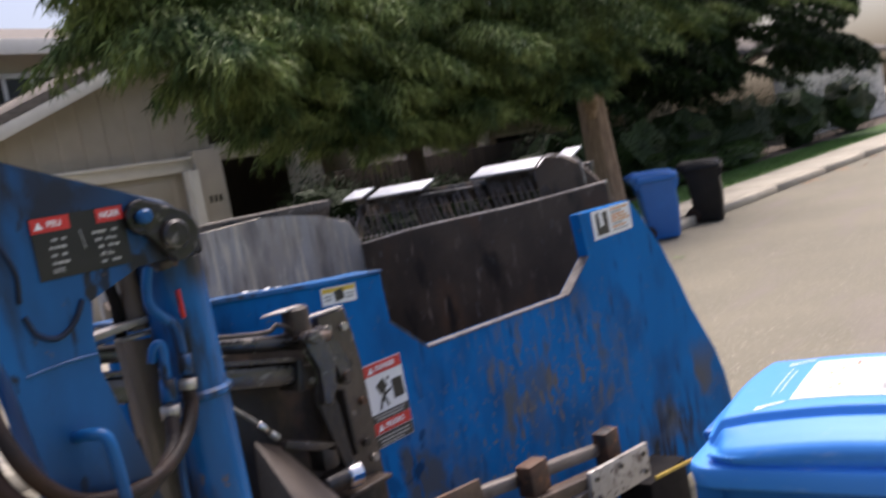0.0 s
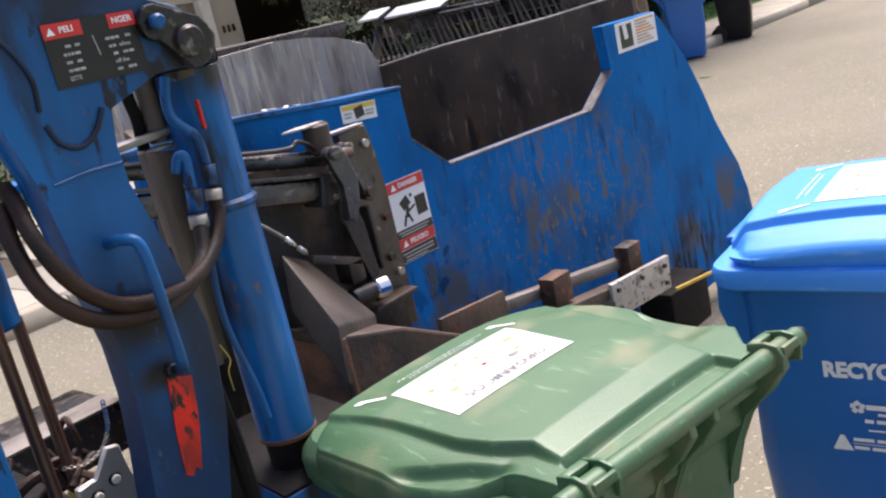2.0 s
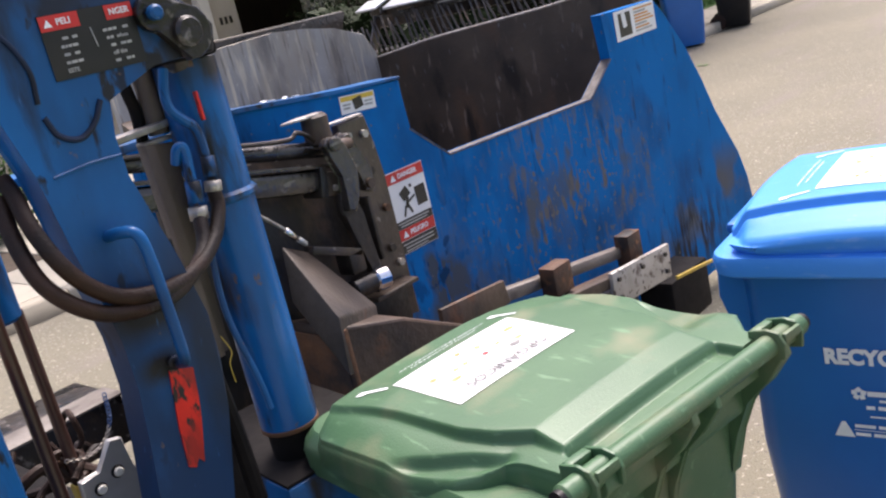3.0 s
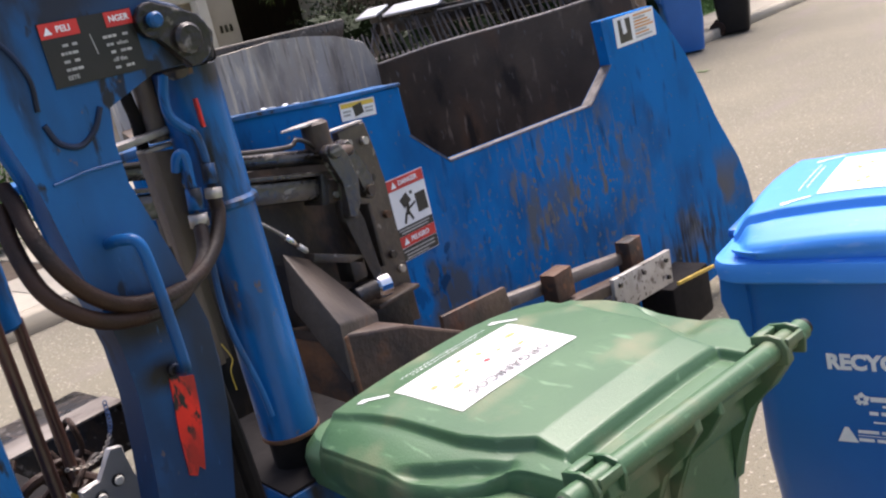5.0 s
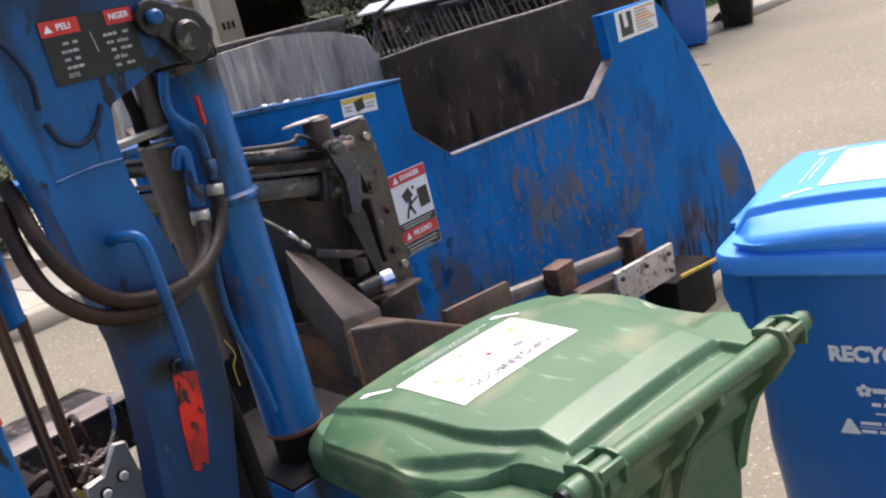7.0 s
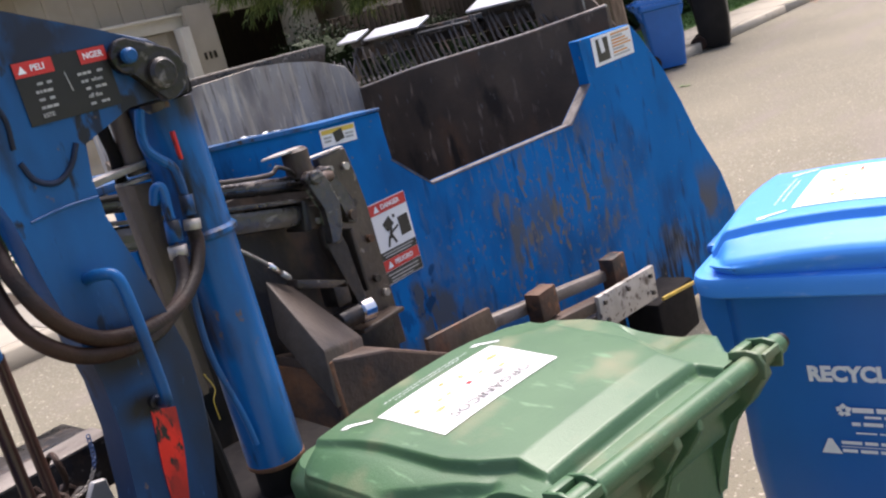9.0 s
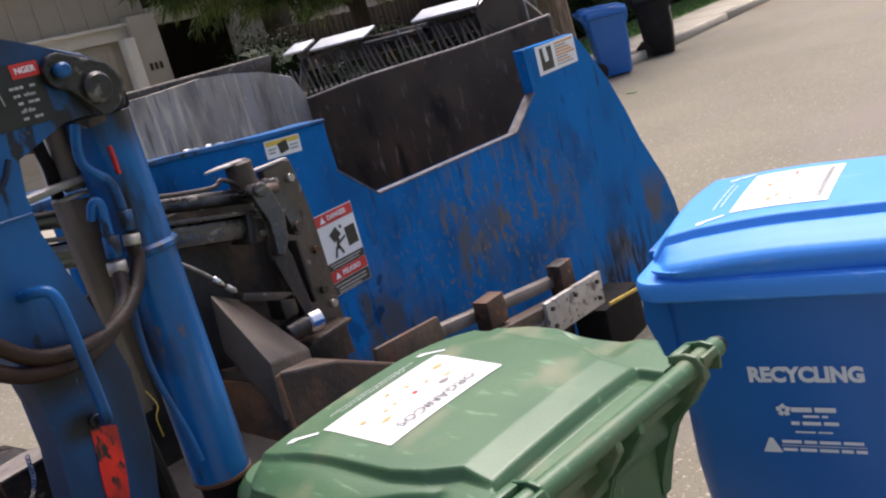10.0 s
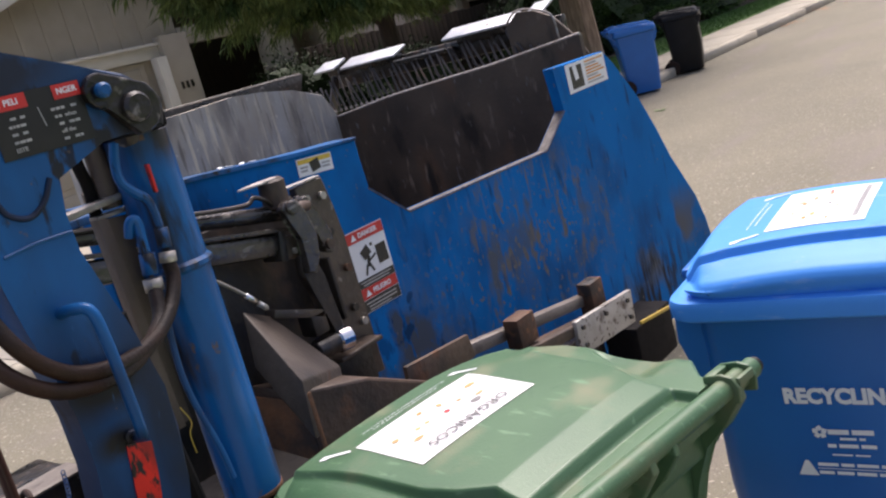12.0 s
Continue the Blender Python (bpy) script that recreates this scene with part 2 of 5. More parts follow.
# zones are ellipsoids round a place on the panel: its scraped middle, its grimy lower end and the streaks under the cut-out
SCRAPED = ((0.15, -0.75, 0.50), (0.85, 0.5, 0.42))
LOW_END = ((1.15, -0.75, 0.17), (0.80, 0.5, 0.24))
DRIPS = ((1.02, -0.75, 0.02), (0.46, 0.5, 0.24))
UNDER_CUT = ((0.0, -0.75, 0.72), (0.75, 0.5, 0.22))
LOW_LEFT = ((-0.66, -0.75, 0.42), (0.42, 0.5, 0.40))
panel_paint = material("panel_paint", (0.0010, 0.118, 0.360), (0.0018, 0.142, 0.432), 2, 0.68, spec=0.08, bump=0.05, bump_scale=40,
                       layers=(((0.004, 0.055, 0.17), 4, (1, 1, 0.6), 0.50, 0.74, 0.5),
                               ((0.070, 0.092, 0.13), 5, (1, 1, 0.75), 0.53, 0.70, 0.6, *SCRAPED),
                               ((0.085, 0.10, 0.125), 9, (1, 1, 0.5), 0.56, 0.68, 0.6, *SCRAPED), ((0.125, 0.12, 0.12), 19, (1, 1, 0.45), 0.57, 0.645, 0.6, *SCRAPED),
                               ((0.004, 0.050, 0.15), 13, (1.6, 1, 0.4), 0.60, 0.74, 0.5),
                               ((0.14, 0.135, 0.135), 48, (1, 1, 0.7), 0.61, 0.65, 0.6, *SCRAPED),
                               ((0.15, 0.14, 0.125), 30, (1.4, 1, 0.14), 0.59, 0.70, 0.7, *UNDER_CUT),
                               ((0.09, 0.10, 0.12), 4, (1, 1, 1), 0.50, 0.62, 0.6, *LOW_END),
                               ((0.006, 0.012, 0.022), 13, (1.8, 1, 0.35), 0.44, 0.56, 0.4, *DRIPS),
                               ((0.060, 0.075, 0.105), 7, (1, 1, 0.7), 0.44, 0.58, 0.55, *LOW_LEFT), ((0.001, 0.085, 0.27), 14, (1.3, 1, 0.6), 0.55, 0.60, 0.45, *LOW_LEFT),
                               ((0.005, 0.038, 0.11), 9, (1.6, 1, 1.2), 0.59, 0.63, 0.5, *LOW_LEFT),
                               ((0.13, 0.125, 0.125), 60, (1, 1, 0.6), 0.68, 0.72, 0.6)))
black_steel = material("black_steel", (0.014, 0.0115, 0.010), (0.036, 0.028, 0.022), 6, 0.32, 0.0, bump=0.35, bump_scale=45,
                       layers=(((0.085, 0.052, 0.032), 13, (1, 1, 0.6), 0.58, 0.68, 0.7), ((0.17, 0.155, 0.14), 34, (1, 1, 1), 0.61, 0.69, 0.4), ((0.006, 0.005, 0.005), 9, (1, 1, 0.7), 0.54, 0.62, 0.25)))
hopper_steel = material("hopper_steel", (0.046, 0.033, 0.024), (0.098, 0.069, 0.046), 3, 0.5, 0.0, bump=0.2, bump_scale=50,
                        layers=(((0.125, 0.070, 0.038), 4, (1, 1, 0.6), 0.54, 0.72, 0.7), ((0.20, 0.15, 0.11), 20, (1, 1, 0.3), 0.60, 0.70, 0.7), ((0.018, 0.014, 0.012), 7, (1, 1, 0.4), 0.55, 0.66, 0.4), ((0.15, 0.14, 0.13), 30, (1, 1, 0.5), 0.66, 0.76, 0.4)))
grey_steel = material("grey_steel", (0.34, 0.325, 0.305), (0.42, 0.405, 0.385), 5, 0.5, 0.1, bump=0.1, bump_scale=60,
                      layers=(((0.66, 0.60, 0.48), 30, (1, 1, 0.10), 0.53, 0.62, 0.7), ((0.62, 0.58, 0.50), 55, (1, 1, 0.5), 0.64, 0.70, 0.6), ((0.40, 0.34, 0.26), 5, (1, 1, 0.3), 0.50, 0.68, 0.7), ((0.21, 0.195, 0.18), 7, (1, 1, 0.4), 0.54, 0.70, 0.7), ((0.20, 0.18, 0.155), 45, (1, 1, 0.10), 0.57, 0.67, 0.7)))
bare_steel = material("bare_steel", (0.45, 0.42, 0.38), (0.30, 0.26, 0.22), 30, 0.45, 0.6, bump=0.1)
brown_steel = material("brown_steel", (0.090, 0.056, 0.036), (0.032, 0.022, 0.017), 8, 0.5, 0.0, bump=0.3, bump_scale=50,
                       layers=(((0.15, 0.065, 0.03), 10, (1, 1, 1), 0.62, 0.76, 0.8),))
chrome = material("chrome", (0.8, 0.8, 0.8), (0.7, 0.7, 0.7), 10, 0.12, 1.0, bump=0.0)
aluminium = material("aluminium", (0.50, 0.50, 0.49), (0.40, 0.39, 0.38), 12, 0.45, 0.5, bump=0.08)
tab_paint = material("tab_paint", (0.55, 0.57, 0.60), (0.42, 0.43, 0.45), 14, 0.4, 0.2, bump=0.05,
                     layers=(((0.2, 0.17, 0.14), 18, (1, 1, 1), 0.66, 0.74, 0.7),))
rubber = material("rubber", (0.012, 0.0065, 0.0045), (0.045, 0.020, 0.011), 9, 0.55, spec=0.3, bump=0.2, bump_scale=160)
red_tape = material("red_tape", (0.74, 0.020, 0.010), (0.58, 0.014, 0.008), 12, 0.4, bump=0.02,
                    layers=((GREASE, 70, (1, 1, 0.45), 0.535, 0.60, 0.6), ((0.30, 0.012, 0.008), 16, (1, 1, 0.5), 0.52, 0.66, 0.5)))
white_vinyl = material("white_vinyl", (0.80, 0.80, 0.80), (0.74, 0.74, 0.75), 8, 0.4, bump=0.02)
red_vinyl = material("red_vinyl", (0.62, 0.03, 0.025), (0.5, 0.03, 0.03), 20, 0.4, bump=0.02)
black_vinyl = material("black_vinyl", (0.014, 0.013, 0.014), (0.022, 0.02, 0.02), 20, 0.4, bump=0.02)
yellow_vinyl = material("yellow_vinyl", (0.70, 0.48, 0.06), (0.6, 0.4, 0.05), 20, 0.4, bump=0.02)
grey_ink = material("grey_ink", (0.16, 0.155, 0.15), (0.24, 0.23, 0.22), 60, 0.5, bump=0.0)
tan_vinyl = material("tan_vinyl", (0.42, 0.26, 0.10), (0.55, 0.40, 0.16), 60, 0.5, bump=0.0)
orange_vinyl = material("orange_vinyl", (0.65, 0.24, 0.05), (0.6, 0.35, 0.12), 40, 0.5, bump=0.0)
worn_label = material("worn_label", (0.008, 0.0075, 0.008), (0.016, 0.013, 0.013), 20, 0.4, bump=0.03)
pale_ink = material("pale_ink", (0.45, 0.44, 0.42), (0.3, 0.3, 0.3), 60, 0.5, bump=0.0)
white_ink = material("white_ink", (0.82, 0.83, 0.86), (0.76, 0.78, 0.82), 60, 0.5, bump=0.0)
green_plastic = material("green_plastic", (0.052, 0.120, 0.056), (0.066, 0.140, 0.066), 5, 0.40, bump=0.08, bump_scale=260,
                         layers=(((0.19, 0.19, 0.11), 7, (1, 1, 1), 0.54, 0.80, 0.6), ((0.12, 0.225, 0.12), 60, (1, 0.2, 1), 0.63, 0.72, 0.5), ((0.05, 0.12, 0.06), 18, (1, 1, 1), 0.60, 0.75, 0.55)))
# darker of two blues: the shade on the cart's body is put into it
blue_plastic = material("blue_plastic", (0.008, 0.130, 0.450), (0.010, 0.145, 0.490), 5, 0.32, spec=0.6, bump=0.06, bump_scale=260,
                        layers=(((0.05, 0.12, 0.38), 9, (1, 1, 0.4), 0.66, 0.85, 0.6),))
# lighter copy of the same plastic, with the light on lid and rim painted in
lit_blue = material("lit_blue", (0.050, 0.270, 0.76), (0.060, 0.290, 0.80), 5, 0.50, spec=0.4, bump=0.06, bump_scale=260,
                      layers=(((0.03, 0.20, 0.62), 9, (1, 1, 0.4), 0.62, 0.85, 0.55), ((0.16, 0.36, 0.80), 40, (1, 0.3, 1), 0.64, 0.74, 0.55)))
black_plastic = material("black_plastic", (0.007, 0.007, 0.0075), (0.013, 0.012, 0.012), 5, 0.42, spec=0.3, bump=0.06, bump_scale=260)
asphalt = material("asphalt", (0.196, 0.178, 0.126), (0.168, 0.154, 0.110), 0.6, 0.85, bump=0.7, bump_scale=120,
                   layers=(((0.40, 0.365, 0.295), 52, (1, 1, 1), 0.615, 0.675, 0.8), ((0.46, 0.42, 0.34), 24, (1, 1, 1), 0.68, 0.71, 0.8), ((0.10, 0.09, 0.08), 70, (1, 1, 1), 0.60, 0.70, 0.9),
                           ((0.20, 0.175, 0.15), 1.4, (0.4, 1.5, 1), 0.52, 0.75, 0.9)))
concrete = material("concrete", (0.46, 0.42, 0.335), (0.39, 0.355, 0.285), 1.5, 0.85, bump=0.3, bump_scale=150, piece=0.05,
                    layers=(((0.27, 0.24, 0.2), 4, (1, 1, 1), 0.58, 0.8, 0.9),))
soil = material("soil", (0.09, 0.065, 0.045), (0.06, 0.045, 0.03), 5, 0.95, bump=0.6, bump_scale=30)
grass_base = material("grass_base", (0.055, 0.115, 0.022), (0.075, 0.145, 0.03), 3, 0.9, bump=0.6, bump_scale=60)
grass_blade = material("grass_blade", (0.07, 0.16, 0.03), (0.10, 0.20, 0.04), 3, 0.7, bump=0.0, island=0.35)
stucco = material("stucco", (0.50, 0.455, 0.375), (0.46, 0.415, 0.345), 3, 0.9, bump=0.3, bump_scale=120)
siding = material("siding", (0.44, 0.40, 0.33), (0.41, 0.37, 0.30), 4, 0.8, bump=0.15, bump_scale=50, piece=0.05)
white_trim = material("white_trim", (0.72, 0.70, 0.64), (0.66, 0.64, 0.58), 5, 0.6, bump=0.05)
roof_shingle = material("roof_shingle", (0.13, 0.115, 0.10), (0.19, 0.165, 0.14), 9, 0.9, bump=0.6, bump_scale=18, stretch=(1, 3, 3))
dark_wood_and_shade = material("dark_wood_and_shade", (0.050, 0.034, 0.024), (0.030, 0.022, 0.017), 9, 0.8, bump=0.3, bump_scale=30, stretch=(6, 6, 0.5), piece=0.3)
edge_steel = material("edge_steel", (0.07, 0.060, 0.054), (0.15, 0.135, 0.125), 24, 0.6, 0.2, bump=0.2)
worn_plate = material("worn_plate", (0.48, 0.46, 0.43), (0.36, 0.34, 0.31), 12, 0.45, 0.4, bump=0.15,
                      layers=(((0.10, 0.07, 0.05), 16, (1, 1, 1), 0.54, 0.66, 0.7), ((0.06, 0.045, 0.035), 50, (1, 1, 1), 0.60, 0.66, 0.7)))
rust_steel = material("rust_steel", (0.20, 0.085, 0.032), (0.06, 0.035, 0.022), 14, 0.8, bump=0.3)
bracket_steel = material("bracket_steel", (0.092, 0.066, 0.047), (0.040, 0.029, 0.022), 7, 0.36, bump=0.25, bump_scale=50,
                         layers=(((0.015, 0.012, 0.011), 12, (1, 1, 0.6), 0.58, 0.68, 0.35), ((0.24, 0.20, 0.17), 36, (1, 1, 1), 0.64, 0.72, 0.5)))
dark_steel = material("dark_steel", (0.018, 0.013, 0.010), (0.032, 0.023, 0.017), 7, 0.5, bump=0.3, bump_scale=50,
                      layers=(((0.090, 0.055, 0.034), 12, (1, 1, 0.6), 0.58, 0.70, 0.7), ((0.010, 0.008, 0.007), 9, (1, 1, 0.7), 0.56, 0.64, 0.35)))
greasy_steel = material("greasy_steel", (0.066, 0.053, 0.044), (0.030, 0.024, 0.020), 9, 0.24, spec=0.7, bump=0.3, bump_scale=60, stretch=(0.5, 1, 1),
                        layers=(((0.012, 0.010, 0.009), 8, (0.5, 1, 1), 0.50, 0.62, 0.22), ((0.20, 0.175, 0.15), 30, (0.4, 1, 1), 0.60, 0.70, 0.4)))
boom_steel = material("boom_steel", (0.092, 0.072, 0.056), (0.050, 0.037, 0.028), 8, 0.5, bump=0.25, bump_scale=60,
                      layers=(((0.03, 0.024, 0.02), 6, (1, 1, 1), 0.57, 0.70, 0.45), ((0.22, 0.10, 0.045), 16, (1, 1, 1), 0.64, 0.74, 0.8)))
rail_steel = material("rail_steel", (0.22, 0.195, 0.17), (0.13, 0.11, 0.095), 14, 0.5, 0.2, bump=0.25, stretch=(0.4, 1, 1),
                      layers=(((0.045, 0.034, 0.027), 10, (0.6, 1, 1), 0.56, 0.70, 0.6),))
rust_block = material("rust_block", (0.115, 0.055, 0.028), (0.040, 0.026, 0.019), 16, 0.7, bump=0.35, bump_scale=60,
                      layers=(((0.20, 0.09, 0.04), 30, (1, 1, 1), 0.58, 0.68, 0.8), ((0.016, 0.013, 0.012), 12, (1, 1, 1), 0.56, 0.66, 0.5)))
thick_grease = material("thick_grease", (0.008, 0.007, 0.007), (0.014, 0.012, 0.011), 20, 0.7, spec=0.12, bump=0.12, bump_scale=30)
rod_brown = material("rod_brown", (0.085, 0.036, 0.024), (0.035, 0.018, 0.013), 8, 0.3, bump=0.1, stretch=(1, 1, 0.3))
post_brown = material("post_brown", (0.17, 0.125, 0.095), (0.11, 0.08, 0.06), 10, 0.5, bump=0.2, stretch=(1, 1, 0.3))
dark_bark = material("dark_bark", (0.055, 0.040, 0.030), (0.032, 0.024, 0.019), 7, 0.9, bump=0.9, bump_scale=18, stretch=(3, 3, 0.5))
bark = material("bark", (0.36, 0.25, 0.165), (0.20, 0.135, 0.09), 7, 0.9, bump=0.9, bump_scale=18, stretch=(3, 3, 0.5))
needle = material("needle", (0.036, 0.070, 0.026), (0.205, 0.255, 0.085), 1.6, 0.65, bump=0.0, island=0.5, spec=0.15)
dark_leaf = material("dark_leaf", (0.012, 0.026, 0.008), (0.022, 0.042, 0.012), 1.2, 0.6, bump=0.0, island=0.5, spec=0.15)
bush_leaf = material("bush_leaf", (0.055, 0.11, 0.025), (0.08, 0.13, 0.04), 2, 0.6, bump=0.0, island=0.4, spec=0.15)
glass = material("window_glass", (0.015, 0.018, 0.02), (0.02, 0.022, 0.025), 2, 0.06, bump=0.0)
car_white = material("car_white", (0.75, 0.75, 0.74), (0.72, 0.72, 0.71), 2, 0.3, bump=0.0)
amber_lens = material("amber_lens", (0.9, 0.28, 0.02), (0.8, 0.25, 0.02), 20, 0.2, bump=0.0)
cable_yellow = material("cable_yellow", (0.55, 0.38, 0.05), (0.4, 0.28, 0.05), 20, 0.5, bump=0.0)
rope_blue = material("rope_blue", (0.02, 0.07, 0.22), (0.10, 0.15, 0.28), 120, 0.7, bump=0.4, bump_scale=300)

# ---- ground, kerbs and pavements ----
KERB = 7.17
g = bmesh.new()
add_box(g, (-900, -900, -0.30), (900, 900, 0.0))
tagged(new("ground", finish(g, "ground", asphalt, 0)), "light worn chip-seal asphalt road", "road", kind="structure")


def kerb_run(name, y0, y1, x_from, x_to, step):
    root = new(name)
    tagged(root, "concrete kerb with a rounded edge", "kerb", kind="structure")
    ORIGIN[root] = Vector((0, 0, 0))
    lo, hi = min(y0, y1), max(y0, y1)
    pts = [(lo, -0.05), (hi, -0.05), (hi, 0.15), (lo + 0.02, 0.15), (lo, 0.13)] if y1 > y0 else [(lo, -0.05), (hi, -0.05), (hi, 0.13), (hi - 0.02, 0.15), (lo, 0.15)]
    b = bmesh.new()
    add_prism(b, pts, "yz", 0.0, step - 0.012)
    me = finish(b, "kerb_stone", concrete, 30)
    x = x_from
    while x < x_to:
        ob = new("kerb_stone", me)
        ob.parent = root
        ob.location = (x, 0, 0)
        x += step


def pavement_run(name, y0, y1, z, x_from, x_to, step, lip=0.0):
    root = new(name)
    tagged(root, "pale concrete pavement slabs with scored joints", "pavement", kind="structure")
    b = bmesh.new()
    add_box(b, (0, y0 + 0.004, 0.0), (step - 0.014, y1, z), 0.006)
    me = finish(b, "slab", concrete, 30)
    x = x_from
    while x < x_to:
        ob = new("slab", me)
        ob.parent = root
        ob.location = (x, 0, random.uniform(-0.003, 0.003))
        x += step
    return root


kerb_run("kerb_far", KERB, KERB + 0.16, -24, 90, 3.0)
pavement_run("pavement_far", KERB + 0.165, KERB + 1.45, 0.15, -24, 90, 1.5)
kerb_run("kerb_near", -0.75, -0.91, -24, 60, 3.0)
pavement_run("pavement_near", -2.6, -0.915, 0.15, -24, 60, 1.5)
g = bmesh.new()
add_box(g, (-120, KERB + 1.455, -0.05), (200, 60, 0.14))
tagged(new("yard", finish(g, "yard", soil, 0)), "brown soil of the front yards", "ground", kind="structure")
g = bmesh.new()
add_box(g, (-120, -60, -0.05), (200, -2.605, 0.14))
tagged(new("yard_near", finish(g, "yard_near", grass_base, 0)), "grass behind the near pavement", "ground", kind="structure")
g = bmesh.new()
add_box(g, (12.0, KERB + 1.46, 0.10), (40, 10.6, 0.16), 0.02)
tagged(new("lawn", finish(g, "lawn", grass_base, 0)), "mown green lawn beside the pavement", "lawn", kind="structure")
g = bmesh.new()
add_box(g, (3.6, KERB + 1.46, 0.10), (9.6, 13.9, 0.155), 0.01)
tagged(new("driveway", finish(g, "driveway", concrete, 0)), "pale concrete garage driveway", "driveway", kind="structure")


def blades(name, mat, centres, dirs, lengths, widths, seed, droop=0.0):
    """Many thin leaves in one mesh: arrays of roots, directions, lengths and widths."""
    rng = np.random.default_rng(seed)
    d = dirs / np.linalg.norm(dirs, axis=1, keepdims=True)
    side = np.cross(d, rng.normal(size=d.shape))
    side /= np.linalg.norm(side, axis=1, keepdims=True) + 1e-9
    mid = centres + d * lengths[:, None] * 0.45
    tip = centres + d * lengths[:, None] + np.array([0, 0, -1.0]) * (droop * lengths)[:, None]
    v = np.stack([centres, mid + side * widths[:, None], tip, mid - side * widths[:, None]], 1).reshape(-1, 3)
    n = len(centres)
    f = np.arange(4 * n).reshape(n, 4)
    me = bpy.data.meshes.new(name)
    me.from_pydata(v.tolist(), [], f.tolist())
    me.materials.append(mat)
    return me


rng = np.random.default_rng(5)
n = 26000
c = np.stack([rng.uniform(12.1, 32, n), rng.uniform(KERB + 1.5, 10.5, n), np.full(n, 0.15)], 1)
d = rng.normal(size=(n, 3)) * 0.35 + (0, 0, 1)
lawn_grass = new("grass", blades("grass", grass_blade, c, d, rng.uniform(0.03, 0.075, n), np.full(n, 0.006), 6))
tagged(lawn_grass, "short green lawn grass", "grass", kind="stuff")


# ---- wheeled carts ----
def smooth01(a, b, x):
    t = min(1.0, max(0.0, (x - a) / (b - a)))
    return t * t * (3 - 2 * t)


CART_BACK, CART_FRONT, LID_SHIFT, LID_LEAN = -0.345, 0.258, -0.02, 0.03


def lid_half(v):
    return 0.292 + 0.026 * v


def lid_edge(v):
    """Where the raised middle of the lid ends, as a share of its half width."""
    return 0.88 - 0.20 * max(0.0, 1 - v / 0.6) ** 1.2 - 0.05 * smooth01(0.86, 1.0, v)


def ledge_edge(v):
    """The same for the tall lid, whose raised middle is narrower."""
    return float(np.interp(v, (0.0, 0.6, 0.85, 0.95, 1.0), (0.64, 0.68, 0.70, 0.77, 0.82)))


def lid_height(u, v, crown_h):
    """The lid's top over its rim; u across from -1 to 1, v from 0 at the hinge to 1 at the front."""
    a = abs(u)
    crown = crown_h - 0.010 * u * u - 0.085 * max(0.0, v - 0.50) ** 1.7
    edge = lid_edge(v)
    if crown_h > 0.06:
        edge = ledge_edge(v)
        d = float(np.interp(a, (edge - 0.020, edge + 0.006, edge + 0.030, 0.86, 0.95, 0.98, 1.0), (0, 0.020, 0.019, 0.032, 0.042, 0.050, 0.062)))
        return max(crown - d - 0.55 * crown_h * smooth01(0.93, 1.0, v) * 0.8 - 0.016 * smooth01(0.10, 0.0, v), 0.0)
    step = smooth01(edge - 0.035, edge + 0.012, a)
    drop = (0.50 * crown_h + 0.004) * (0.62 + 0.38 * smooth01(0.10, 0.60, v))
    wing = 0.009 * smooth01(edge + 0.015, edge + 0.05, a) * smooth01(0.75, 0.30, v) * (1 - smooth01(0.93, 0.99, a))
    rear = 0.010 * smooth01(0.250, 0.222, v) * (1 - smooth01(0.60, 0.64, a)) - 0.016 * smooth01(0.10, 0.0, v)
    roll = 0.5 * crown_h * smooth01(0.955, 1.0, a) + 0.55 * crown_h * smooth01(0.93, 1.0, v)
    return crown - drop * step + wing + rear - roll * 0.8


def fluted_outline(y, right=False):
    """Of the fluted lid at y: where its raised middle ends, where its rear flute begins and its outer edge, from the centre line."""
    step = float(np.interp(y, (-0.36, -0.26, -0.228, -0.17, -0.107, 0.047, 0.198, 0.25), (0.190, 0.188, 0.186, 0.216, 0.234, 0.245, 0.272, 0.280)))
    edge = float(np.interp(y, (-0.36, -0.25, -0.205, -0.185, -0.15, -0.05, 0.10, 0.19, 0.225, 0.25), (0.228, 0.230, 0.238, 0.268, 0.295, 0.326, 0.334, 0.328, 0.312, 0.285)))
    if right and y < -0.05:
        edge = float(np.interp(y, (-0.36, -0.31, -0.26, -0.05), (0.235, 0.255, 0.308, 0.326)))
    flute = float(np.interp(y, (-0.28, -0.21, -0.147, -0.086, -0.007), (0.212, 0.224, 0.250, 0.282, 0.318)))
    return step, min(max(flute, step + 0.014), edge - 0.018), edge


